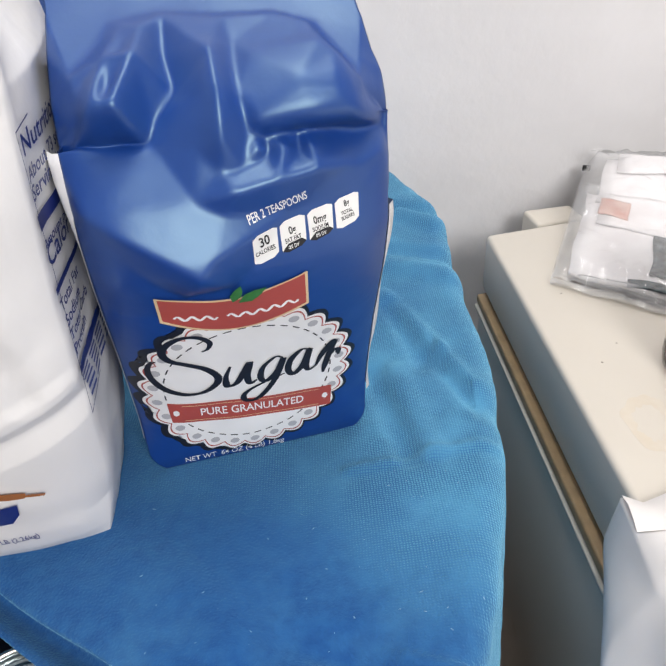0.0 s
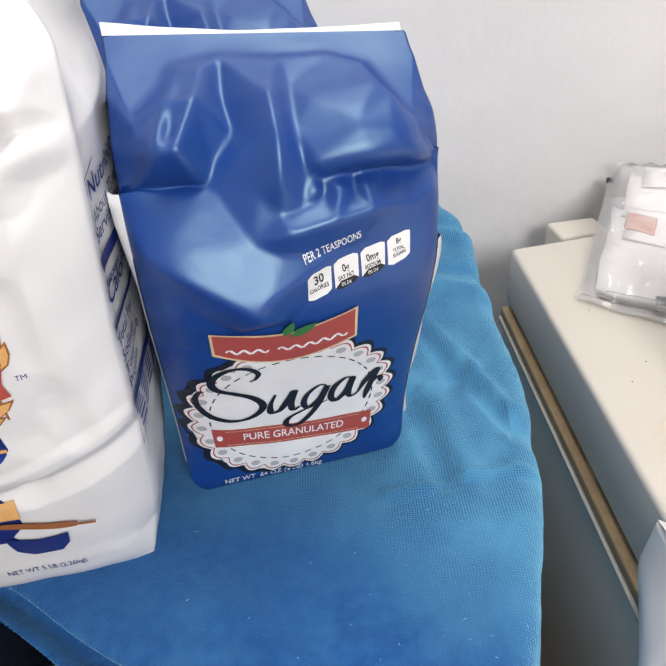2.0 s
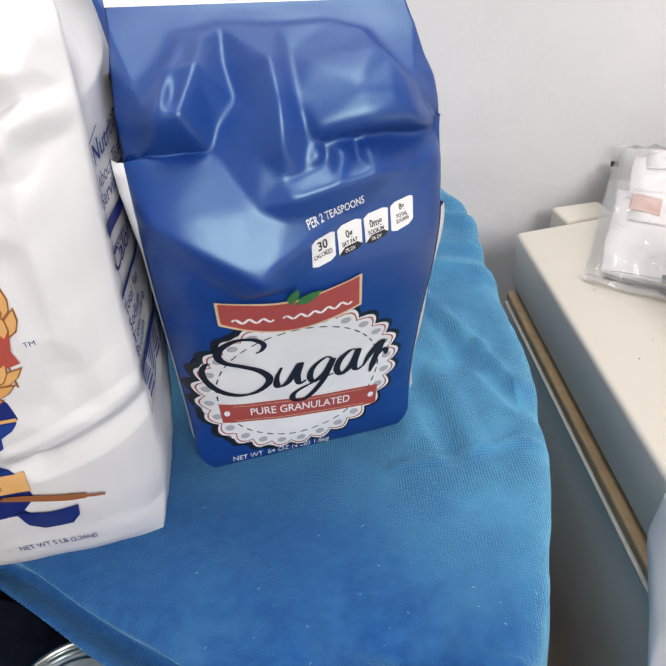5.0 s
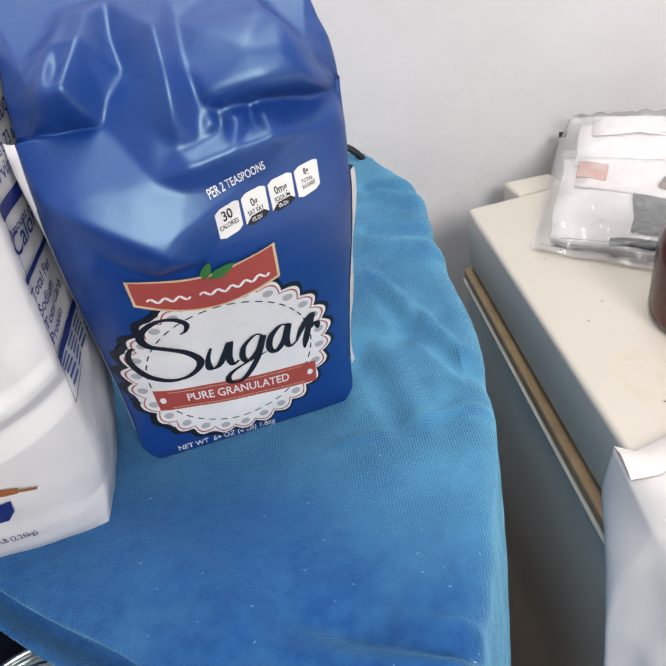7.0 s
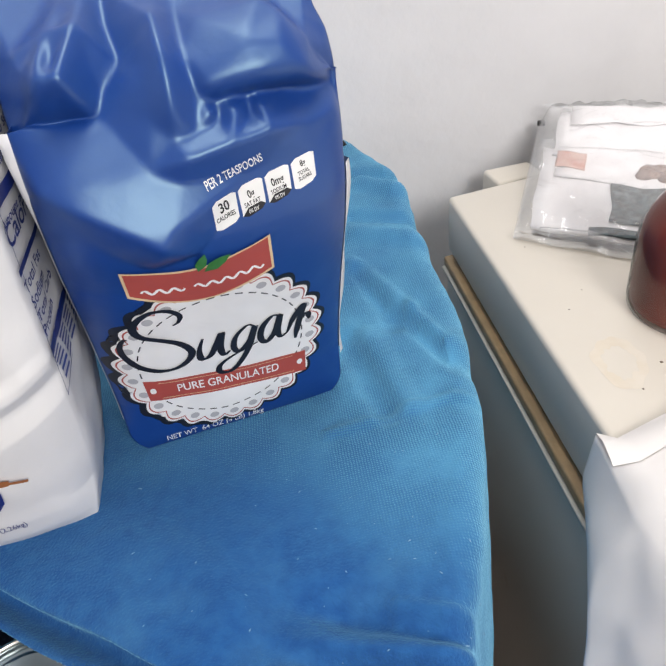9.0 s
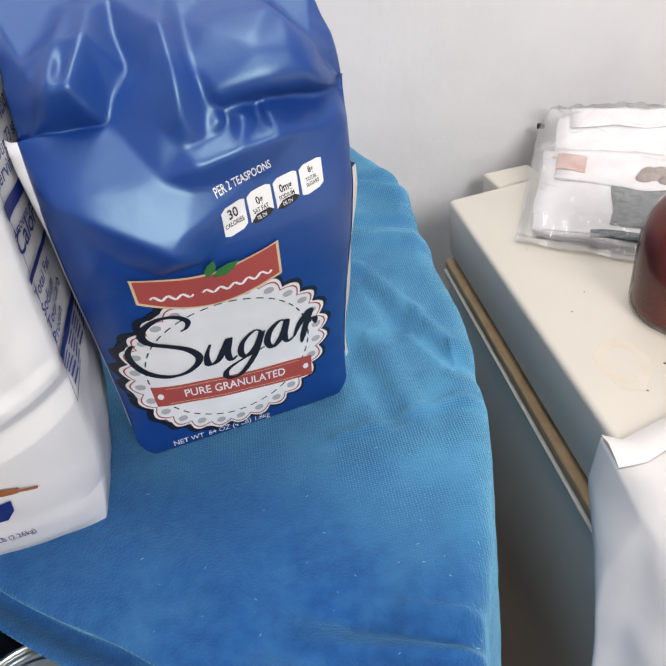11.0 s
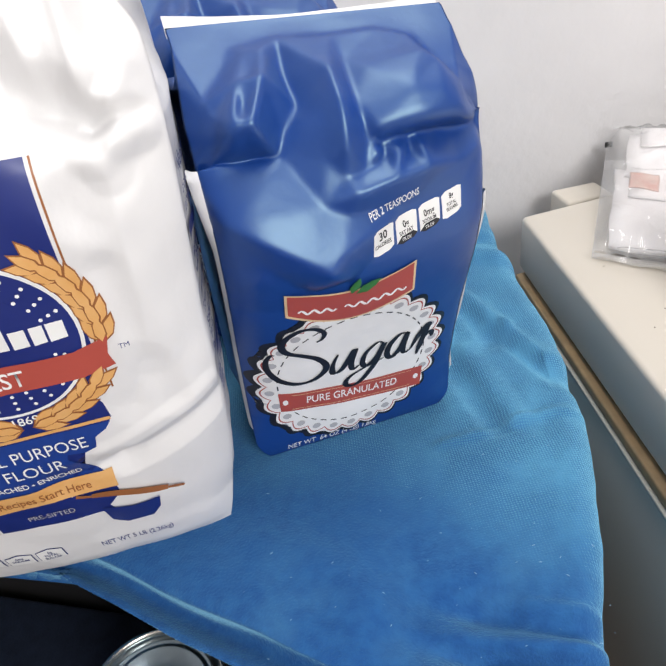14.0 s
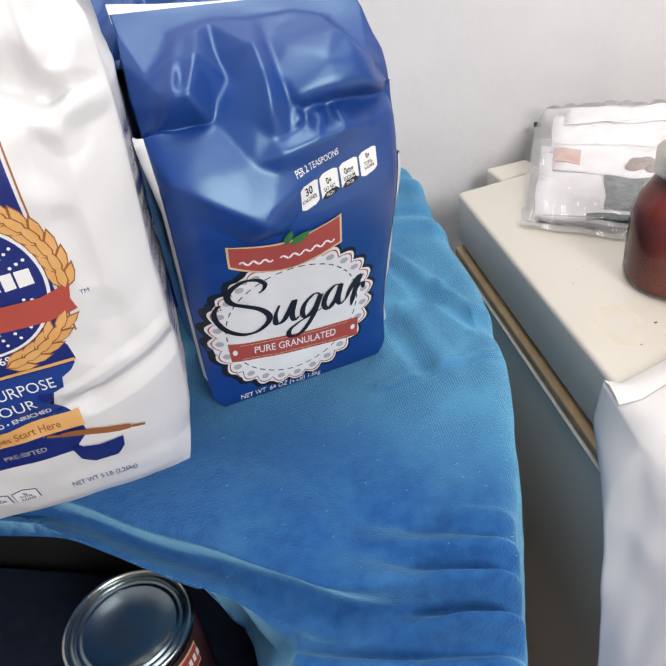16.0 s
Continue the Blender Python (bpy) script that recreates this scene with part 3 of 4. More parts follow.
CREASE_POINTS = ((-67, 226, -4), (-58, 216.5, -5.5), (-49, 213, -6.5), (-38.4, 211.5, -7.5), (-31, 210.5, -5.5), (-29.2, 208, -4.0), (9, 211, 2.2), (28, 211.5, 4.2), (10, 208.8, -2.2), (25, 208.3, -4.0), (38, 207, -6.0), (48, 204.5, -6.5), (64, 203, -5.0), (59, 196, -0.5))
LOW_POINTS = ((-63, 200, -1), (-50, 207, -4.5), (-59, 189, 4.5), (-21.5, 165.3, 8.5), (-15.6, 170, 7.0), (-19, 190, 1.8), (-13.5, 206, 0.5), (-7, 199, 2.2), (9.2, 204.6, 1.8), (17, 204.8, 2.4), (26, 205.6, 1.6), (23.6, 203, -1.5), (11, 202.6, -1.0),
              (1.2, 199, 1.2), (21, 200.6, 0.6), (28.4, 197, 4.6), (12, 195.5, 5.2), (-3.9, 193, 5.2), (9, 189, 3.6), (32, 190, 1.8), (-9, 184, 3.0), (46, 194, 0.5), (64, 190, 0))
EDGE_POINTS = ((-66, 165, 0), (-66, 138, 0), (-46, 168, 2.8), (-28, 150, 1.0), (-8, 154, 1.5), (0, 138, 0), (30, 150, 0), (66, 138, 0), (64, 172, 0), (18, 180, 0.5), (46, 182, 0), (-40, 138, 0))
SUGAR_FACETS += [*TOP_POINTS, *MID_POINTS, *CREASE_POINTS, *LOW_POINTS, *EDGE_POINTS]
CREASES = (((-32.4, 260), (-40, 240), (-47, 220.5)), ((-25, 256), (-30, 238), (-40.3, 219.5)), ((-17, 266), (-19.5, 246), (-18.5, 231), (-27.7, 220)), ((-17, 266), (-3.6, 235), (-4.2, 222), (-5.6, 210)), ((3.3, 261), (-3.6, 235)),
           ((8, 263.5), (5.5, 246), (3, 222)), ((8, 263.5), (24.7, 264), (36, 257.5), (42, 233), (47, 211)), ((-59, 189), (-29.2, 208), (-19, 190), (-15.6, 170), (-21.5, 165.3), (-59, 189)), ((9, 211), (28, 211.5), (47, 211)),
           ((10, 208.8), (25, 208.3), (38, 207), (48, 204.5), (64, 203)), ((-3.9, 193), (12, 195.5), (28.4, 197)))
spots = [p[:2] for p in SUGAR_FACETS]
ridges = [(spots.index(a), spots.index(b)) for line in CREASES for a, b in zip(line, line[1:])]
found = geometry.delaunay_2d_cdt([Vector(p[:2]) for p in SUGAR_FACETS], ridges, [], 0, 1e-5)
for i, j, k in found[2]:
    (xa, ya, ha), (xb, yb, hb), (xc, yc, hc) = (SUGAR_FACETS[found[3][q][0]] for q in (i, j, k))
    SUGAR_TRIS.append(((xa, ya, ha), (xb - xa, yb - ya, hb), (xc - xa, yc - ya, hc), (xb - xa) * (yc - ya) - (yb - ya) * (xc - xa)))


facet_map()


def sugar_sides(v):
    w = 0.0617 - 0.007 * max(0, 1 - v / 0.016) ** 1.6
    narrow = max(0, min(1, (v - 0.240) / 0.030))
    swell = max(0, 1 - ((v - 0.212) / 0.036) ** 2)
    return -w - 0.0015 + 0.0040 * narrow, w + 0.0035 * swell - 0.0025 * narrow


def sugar_back(p, v):
    y = smooth_line(((0, 0.078), (0.05, 0.082), (0.15, 0.076), (0.209, 0.060), (0.25, 0.018), (0.285, 0.0136)), v)
    z = smooth_line(((0, 0), (0.05, 0.05), (0.15, 0.15), (0.209, 0.205), (0.25, 0.232), (0.285, 0.2445)), v)
    t = max(0, min(1, (v - 0.225) / 0.035))
    y, z = y + (p[1] + 0.0014 - y) * t, z + (p[2] + 0.0004 - z) * t
    return p[0], max(y, p[1] + 0.0012), z


def sugar_pinch(v):
    return 0.003 + 0.024 * max(0, min(1, (v - 0.205) / 0.03)) * max(0.02, min(1, (0.262 - v) / 0.02))


def sugar_bag(m, label):
    bag = thing("sugar_bag", m, label, "sugar bag", "sugar bags")
    body = bag_body("bag", sugar_front, sugar_pinch, sugar_sides, SUGAR_TOP, sugar_back, M_BLUE, bag)
    # raw white paper at the top edge and along the glued side seams
    top = []
    for i in range(6):
        row = []
        for j in range(41):
            s = -0.0592 + 0.1184 * j / 40
            x, y, z = sugar_front(s, SUGAR_TOP, 0)
            bow = 0.0006 + 0.0042 * max(0, -s / 0.062) ** 1.6 + 0.0022 * max(0, s / 0.062) ** 2
            row.append((x, y + 0.0024 + 0.001 * i, z - 0.004 + (0.004 + bow) * i / 5))
        top.append(row)
    part("top_edge", grid(top), M_WHITE, bag, "raw white paper edge")
    seam = []
    for i in range(31):
        v = 0.030 + 0.140 * i / 30
        x, y, z = sugar_front(0.0617, v, 0)
        seam.append([(x + 0.0008, y + 0.0005, z), (x + 0.0030 + 0.0008 * math.sin(v * 90), y + 0.0030, z + 0.0006), (x + 0.0020, y + 0.009, z)])
    part("seam", grid(seam), M_WHITE, bag, "white paper seam")
    seam = []
    for i in range(31):
        v = 0.028 + 0.187 * i / 30
        x, y, z = sugar_front(-0.0632, v, 0)
        w = 0.0012 + 0.0035 * max(0, min(1, (v - 0.17) / 0.03))
        seam.append([(x + (0.0018 if v > 0.185 else 0.0), y - 0.0007, z), (x - w * 0.5, y + 0.001, z), (x - w, y + 0.006, z)])
    part("seam", grid(seam), M_WHITE, bag, "white paper seam")
    # brand ribbon: plain shapes in its colours
    def ribbon(dx, dy):
        top = [(-0.0406 - dx + (0.0628 + 2 * dx) * k / 16, 0.1522 + dy + 0.0014 * k / 16 - 0.0065 * math.sin(math.pi * k / 16)) for k in range(17)]
        low = [(0.0234 + dx - (0.0637 + 2 * dx) * k / 16, 0.1320 - dy + 0.0026 * k / 16 - 0.0105 * math.sin(math.pi * k / 16)) for k in range(17)]
        return [top + low]
    # doily
    cx, cy, rx, ry = -0.0048, 0.0715, 0.0530, 0.0632
    lay = 0.00014
    printed("doily_shadow", outline_mesh([scallop(cx - 0.0010, cy + 0.0004, rx * 1.045, ry * 1.035, 26, 0.075)]), sugar_front, lay, M_PRINT_BLACK, bag, "black scalloped shadow")
    doily = printed("doily", outline_mesh([scallop(cx, cy, rx * 0.985, ry * 0.985, 26, 0.08)]), sugar_front, lay * 2, M_PRINT_WHITE, bag, "white scalloped lace doily")
    printed("lace_line", ring_mesh(scallop(cx, cy, rx * 0.955, ry * 0.955, 26, 0.08), scallop(cx, cy, rx * 0.94, ry * 0.94, 26, 0.08)), sugar_front, lay * 3, M_PRINT_RED, doily)
    for k in range(26):
        a = 2 * math.pi * (k + 0.5) / 26
        printed("lace_dot", outline_mesh([ellipse(cx + rx * 0.885 * math.cos(a), cy + ry * 0.885 * math.sin(a), 0.0026, 0.0026, 10)]), sugar_front, lay * 3, M_PRINT_GREY, doily)
    for k in range(40):
        a0 = 2 * math.pi * k / 40
        ring = ring_mesh(ellipse(cx, cy, rx * 0.80, ry * 0.80, 3, a0, a0 + 0.09), ellipse(cx, cy, rx * 0.787, ry * 0.787, 3, a0, a0 + 0.09))
        bmesh.ops.delete(ring, geom=[ring.faces[:][-1]], context="FACES")
        printed("stitch", ring, sugar_front, lay * 3, M_PRINT_BLACK, doily)
    # red band with its words
    sag = lambda x: 0.0490 - 0.145 * (x + 0.0041) - 0.0025 * math.cos((x + 0.004) / 0.043 * 1.5)
    n = 16
    up = [(-0.047 + 0.0860 * k / n, sag(-0.047 + 0.0860 * k / n) + 0.0088) for k in range(n + 1)]
    dn = [(0.0390 - 0.0855 * k / n, sag(0.039 - 0.0855 * k / n) - 0.0092) for k in range(n + 1)]
    band = printed("band", outline_mesh([up + dn]), sugar_front, lay * 4, M_PRINT_RED, bag, "brick-red band")
    words("PURE GRANULATED", (-0.0040, -0.0030), 0.0098, sugar_front, lay * 5, M_PRINT_WHITE, band, wide=0.62, align="CENTER", bold=0.012, warp=lambda x: sag(x))
    for x in (-0.0435, 0.0355):
        printed("dot", outline_mesh([ellipse(x, sag(x), 0.0016, 0.0026, 10)]), sugar_front, lay * 5, M_PRINT_WHITE, band)
    for off in (0.0068, -0.0072):
        line = [(-0.040 + 0.072 * k / n, sag(-0.040 + 0.072 * k / n) + off) for k in range(n + 1)]
        printed("rule", stroke(line, 0.0006, 1, 1.0), sugar_front, lay * 5, M_PRINT_CREAM, band)
    # the word Sugar in a brush script
    mm = lambda pts: [(x / 1000, y / 1000) for x, y in pts]
    for letter, width in (
            (((-25.4, 107.5), (-22.6, 109.5), (-21.6, 114.8), (-26.3, 120.4), (-33.9, 121.1), (-40.7, 115.6), (-43.1, 109.1), (-40.5, 102.6), (-32.7, 96.8), (-24.6, 90.4), (-20.1, 82.5), (-21.5, 75.7), (-28.0, 70.2), (-36.7, 70.7), (-45.8, 77.6), (-50.7, 87.1), (-51.3, 95.5), (-48.8, 101.6), (-46.8, 102.0)), 0.0029),
            (((-13.6, 89.6), (-16.3, 80.0), (-15.9, 72.1), (-11.3, 73.2), (-7.4, 82.0), (-4.2, 90.2), (-5.8, 78.0), (-4.6, 70.2), (-1.1, 72.5)), 0.0027),
            (((12.4, 88.3), (8.6, 90.2), (2.5, 83.4), (0.9, 73.7), (3.6, 69.6), (9.3, 76.6), (12.6, 88.0), (8.6, 71.0), (1.9, 57.9), (-3.6, 53.3), (-8.2, 55.6), (-7.5, 61.4), (-1.0, 66.8), (13.2, 73.2)), 0.0025),
            (((24.9, 91.3), (21.4, 91.8), (16.5, 85.4), (15.0, 75.9), (17.9, 70.8), (22.7, 78.0), (25.8, 91.0), (24.2, 78.3), (25.6, 71.6), (29.2, 74.0)), 0.0026),
            (((29.2, 74.0), (32.6, 84.0), (38.4, 93.0), (36.2, 83.0), (34.4, 73.5), (33.6, 66.0)), 0.0026),
            (((36.0, 80.0), (38.0, 84.4), (40.6, 84.4), (41.4, 79.6)), 0.0025)):
        printed("script_letter", stroke(mm(letter), width * 1.15), sugar_front, lay * 6, M_PRINT_BLACK, bag)
    # brand ribbon over the doily, with plain strokes for its name
    banner = printed("banner", outline_mesh(ribbon(0.0, 0.0)), sugar_front, lay * 7, M_PRINT_CREAM, bag, "brick-red banner with a cream border")
    printed("banner_field", outline_mesh(ribbon(-0.0012, -0.0012)), sugar_front, lay * 8, M_PRINT_RED, banner)
    for x0, x1, n in ((-0.0345, -0.0165, 3), (-0.0125, 0.0185, 5)):
        line = [(x0 + (x1 - x0) * k / (4 * n), 0.1415 + 0.10 * max(0, x0 + (x1 - x0) * k / (4 * n)) - 0.0075 * math.cos((x0 + (x1 - x0) * k / (4 * n)) * 26) + 0.0014 * math.sin(k * math.pi / 2)) for k in range(4 * n + 1)]
        printed("name_bar", stroke(line, 0.0013, 4, 0.8), sugar_front, lay * 9, M_PRINT_WHITE, banner)
    for a, b in (((-0.0098, 0.1440), (-0.0062, 0.1545)), ((-0.0075, 0.1432), (0.0045, 0.1500))):
        d = Vector(b) - Vector(a)
        side = Vector((-d.y, d.x)) * 0.22
        leaf = [Vector(a), Vector(a) + d * 0.35 + side, Vector(a) + d * 0.7 + side * 0.75, Vector(b), Vector(a) + d * 0.7 - side * 0.75, Vector(a) + d * 0.35 - side]
        printed("leaf", outline_mesh([leaf]), sugar_front, lay * 10, M_PRINT_GREEN, banner, "green leaf")
    # nutrition flags
    words("PER 2 TEASPOONS", (0.0000, 0.1790), 0.0054, sugar_front, lay, M_PRINT_WHITE, bag, angle=13, wide=0.55, bold=0.012)
    for k, (big, low) in enumerate((("30", "CALORIES"), ("0g", "SAT FAT"), ("0mg", "SODIUM"), ("8g", "TOTAL\nSUGARS"))):
        x0, x1 = 0.0002 + 0.01165 * k, 0.0108 + 0.01165 * k
        y = 0.1625 + 0.0022 * k
        up = [(x0, y + 0.0105), (x0 + 0.002, y + 0.0122), (x1 - 0.002, y + 0.0134), (x1, y + 0.0128)]
        flag = printed("flag", outline_mesh([[(x0 + 0.0004, y), (x0 + 0.003, y - 0.0006), (x1 - 0.002, y + 0.0010), (x1, y + 0.0028), *up[::-1]]], 0.003), sugar_front, lay, M_PRINT_WHITE, bag, "white nutrition flag")
        words(big, ((x0 + x1) / 2, y + (0.0066 if k < 3 else 0.0086)), (0.0066, 0.0046, 0.0046, 0.0036)[k], sugar_front, lay * 2, M_PRINT_BLACK, flag, angle=10, wide=0.7, align="CENTER", bold=0.02)
        words(low, ((x0 + x1) / 2, y + (0.0036 if k < 3 else 0.0054)), (0.0026 if k < 3 else 0.0023), sugar_front, lay * 2, M_PRINT_BLACK, flag, angle=10, wide=0.72, align="CENTER", bold=0.02)
        if k in (1, 2):
            printed("flag_foot", outline_mesh([[(x0 + 0.0004, y), (x0 + 0.003, y - 0.0006), (x1 - 0.002, y + 0.0010), (x1, y + 0.0028), (x1 - 0.002, y + 0.0040), (x0 + 0.003, y + 0.0028)]]), sugar_front, lay * 2, M_PRINT_BLACK, flag)
            words("0% DV", ((x0 + x1) / 2, y + 0.0009), 0.0022, sugar_front, lay * 3, M_PRINT_WHITE, flag, angle=8, wide=0.72, align="CENTER", bold=0.01)
    words("NET WT  64 OZ (4 LB) 1.8kg", (-0.0453, 0.0030), 0.0090, sugar_front, lay, M_PRINT_WHITE, bag, angle=-1, wide=0.52, bold=0.005)
    return bag


front_bag = sugar_bag(pose(-0.033, 0.377, 0.748, 0, 0, 23), "full blue paper bag of granulated sugar with a white doily label")
rear_bag = copy_thing(front_bag, pose(-0.100, 0.502, 0.7545, 0, 0, 31))
rear_bag["label"] = "full blue paper sugar bag standing behind the first"

# ---- flour bag ----
FLOUR_OUT = ((0, 0), (0.012, 0.006), (0.030, 0.0126), (0.145, 0.034), (0.210, 0.036), (0.235, 0.032), (0.30, 0.0), (0.34, -0.012))
FLOUR_UP = ((0, 0), (0.012, 0.010), (0.030, 0.027), (0.145, 0.139), (0.210, 0.204), (0.235, 0.228), (0.30, 0.285), (0.34, 0.323))
FLOUR_FOLDS = [
    ((0.000, 0.086), (0.030, 0.092), 0.012, -0.0030), ((0.030, 0.092), (0.078, 0.108), 0.012, -0.0045), ((0.028, 0.098), (0.076, 0.116), 0.010, 0.0030),
    ((0.045, 0.125), (0.052, 0.145), 0.012, -0.0020), ((0.020, 0.255), (0.070, 0.245), 0.010, -0.0040), ((0.055, 0.300), (0.072, 0.240), 0.012, 0.0040), ((0.020, 0.262), (0.045, 0.250), 0.022, -0.0060, 1), ((0.050, 0.215), (0.068, 0.235), 0.016, -0.0030, 1), ((0.052, 0.190), (0.060, 0.120), 0.010, -0.0018, 1),
    ((-0.02, 0.262), (0.030, 0.250), 0.014, 0.0050), ((0.010, 0.330), (0.035, 0.262), 0.012, -0.0060), ((0.040, 0.33), (0.045, 0.262), 0.012, 0.0050),
    ((-0.03, 0.32), (-0.01, 0.25), 0.014, 0.0050), ((0.062, 0.225), (0.058, 0.150), 0.014, 0.0020), ((0.075, 0.268), (0.060, 0.252), 0.010, 0.003),
    ((0.0685, 0.300), (0.067, 0.257), 0.007, -0.006), ((0.058, 0.300), (0.060, 0.262), 0.010, 0.004), ((0.048, 0.254), (0.058, 0.242), 0.012, -0.006, 1), ((0.060, 0.2405), (0.077, 0.2460), 0.005, -0.004), ((0.058, 0.232), (0.076, 0.238), 0.010, 0.003, 1), ((0.062, 0.226), (0.078, 0.262), 0.009, 0.003),
]


def flour_sides(v):
    w = smooth_line(((0, 0.062), (0.02, 0.066), (0.10, 0.073), (0.20, 0.0765), (0.245, 0.077), (0.27, 0.072), (0.30, 0.060), (0.34, 0.052)), v)
    right = smooth_line(((0, 0.066), (0.02, 0.071), (0.06, 0.077), (0.10, 0.0795), (0.15, 0.0805), (0.20, 0.0835), (0.245, 0.085), (0.272, 0.084), (0.30, 0.070), (0.34, 0.055)), v)
    return -w, right


def flour_front(s, v, lift=0.0):
    v = max(0.0, min(0.34, v))
    out, up = smooth_line(FLOUR_OUT, v), smooth_line(FLOUR_UP, v)
    e = 0.002
    a, b = max(0, v - e), min(0.34, v + e)
    do, du = smooth_line(FLOUR_OUT, b) - smooth_line(FLOUR_OUT, a), smooth_line(FLOUR_UP, b) - smooth_line(FLOUR_UP, a)
    n = math.hypot(do, du)
    no, nu = du / n, -do / n
    rel = s / flour_sides(v)[1]
    bulge = 0.004 * (1 - rel * rel) - 0.012 * abs(rel) ** 7 * min(1, v / 0.03)
    for f in FLOUR_FOLDS:
        bulge += tent(s, v, *f)
    bulge += 0.0010 * noise.noise((s * 45, v * 45, 11)) + lift
    return s, -(out + bulge * no), up + bulge * nu


def flour_back(p, v):
    y = smooth_line(((0, 0.090), (0.10, 0.098), (0.22, 0.090), (0.26, 0.065), (0.31, 0.020), (0.34, 0.0145)), v)
    return p[0], max(y, p[1] + 0.002), smooth_line(((0, 0), (0.05, 0.05), (0.22, 0.215), (0.30, 0.29), (0.34, 0.3235)), v)


def flour_pinch(v):
    return -0.003 + 0.02 * max(0, min(1, (v - 0.24) / 0.04)) * max(0, min(1, (0.33 - v) / 0.03))


def flour_side(q, v, lift=0.0):
    """A place on the right-hand side: q runs back from the front edge."""
    q, v = q - 0.007, max(0.0, v - 0.010)
    p = flour_front(flour_sides(v)[1], v)
    b = flour_back(p, v)
    t = q / 0.09
    return (p[0] - flour_pinch(v) * math.sin(math.pi * t) + 0.0012 * noise.noise((t * 14 * 0.4, v * 60, 5)) + lift + 0.0008, p[1] + (b[1] - p[1]) * t - lift, p[2] + (b[2] - p[2]) * t)


def flour_bag(m):
    bag = thing("flour_bag", m, "crumpled white paper bag of flour with a navy label", "flour bag")
    bag_body("bag", flour_front, flour_pinch, flour_sides, 0.34, flour_back, M_WHITE, bag)
    lay = 0.00024
    label = printed("label", outline_mesh([[(-0.037, 0.056), (0.0170, 0.0560), (0.0150, 0.0600), (0.0225, 0.0690), (0.0215, 0.0830), (0.0140, 0.0950), (0.0088, 0.1025), (0.0098, 0.1058), (0.0170, 0.1045), (0.0225, 0.1065), (0.0240, 0.1130), (0.0295, 0.1165), (0.0335, 0.1225), (0.0325, 0.1310), (0.0285, 0.1395), (0.037, 0.1385), (0.037, 0.236), (-0.037, 0.236)]]), flour_front, lay, M_PRINT_NAVY, bag, "navy printed label")
    for x, y in ((-0.0392, 0.056), (0.0384, 0.138)):
        printed("rule", outline_mesh([[(x, y), (x + 0.0008, y), (x + 0.0008, 0.236), (x, 0.236)]]), flour_front, lay, M_PRINT_BROWN, label)
    cx, cy, r = 0.0015, 0.1690, 0.0345
    printed("ring", outline_mesh([ellipse(cx, cy, r, r, 56)]), flour_front, lay * 2, M_PRINT_WHITE, label)
    printed("disc", outline_mesh([ellipse(cx, cy, r - 0.0015, r - 0.0015, 56)]), flour_front, lay * 3, M_PRINT_NAVY, label)
    for k in range(11):
        for j in range(3):
            for low in (-1, 1):
                a = radians(20 + 14 * k)
                printed("dot", outline_mesh([ellipse(cx + (r - 0.0045 - 0.0033 * j) * math.cos(a), cy + low * (r - 0.0045 - 0.0033 * j) * math.sin(a), 0.0008, 0.0008, 8)]), flour_front, lay * 4, M_PRINT_WHITE, label)
    # brand name: plain bars
    for x0, x1, h in ((-0.029, -0.022, 0.011), (-0.020, -0.017, 0.008), (-0.0155, -0.0125, 0.011), (-0.011, -0.008, 0.011), (-0.0065, 0.0, 0.008), (0.0015, 0.009, 0.011), (0.0105, 0.0165, 0.008), (0.0180, 0.0230, 0.008), (0.0240, 0.0305, 0.008)):
        printed("name_bar", outline_mesh([[(x0, 0.1670), (x1, 0.1670 + 0.0004), (x1, 0.1670 + h), (x0, 0.1670 + h)]]), flour_front, lay * 4, M_PRINT_WHITE, label)
    band = [(-0.044, 0.158), (-0.03, 0.1600), (0.0, 0.1608), (0.030, 0.1600), (0.0440, 0.1638), (0.0420, 0.1560), (0.0435, 0.1500), (0.030, 0.1472), (0.0, 0.1478), (-0.03, 0.1470), (-0.044, 0.1440)]
    ribbon = printed("ribbon", outline_mesh([band]), flour_front, lay * 6, M_PRINT_RED, bag, "red ribbon across the label")
    words("BEST", (0.0, 0.1505), 0.0105, flour_front, lay * 7, M_PRINT_WHITE, ribbon, wide=0.85, align="CENTER", bold=0.01)
    # wheat ears round the disc
    for flip in (1, -1):
        for start, end, count in ((-78, 52, 13),):
            for k in range(count):
                a = radians(start + (end - start) * k / (count - 1))
                for off, lean in ((0.0018, -24), (0.0085, 22), (0.0050, 0)):
                    rr = r + off + 0.001
                    c = Vector((cx + flip * rr * math.cos(a), cy + rr * math.sin(a)))
                    d = Vector((-flip * math.sin(a), math.cos(a)))
                    d.rotate(Matrix.Rotation(radians(-flip * lean), 2))
                    side = Vector((-d.y, d.x)) * 0.0022
                    d = d * 0.0062
                    for grow, mat, up in ((1.14, M_PRINT_BROWN, 4 if lean else 6), (0.92, M_PRINT_WHEAT, 5 if lean else 7)):
                        kernel = [c - d * grow, c - d * 0.4 * grow + side * grow, c + d * 0.3 * grow + side * 0.9 * grow, c + d * grow, c + d * 0.3 * grow - side * 0.9 * grow, c - d * 0.4 * grow - side * grow]
                        if abs(c.y - 0.155) > 0.0085 or c.x * flip < 0.03:
                            printed("wheat_grain", outline_mesh([kernel], 0.01), flour_front, lay * up * 0.9, mat, bag)
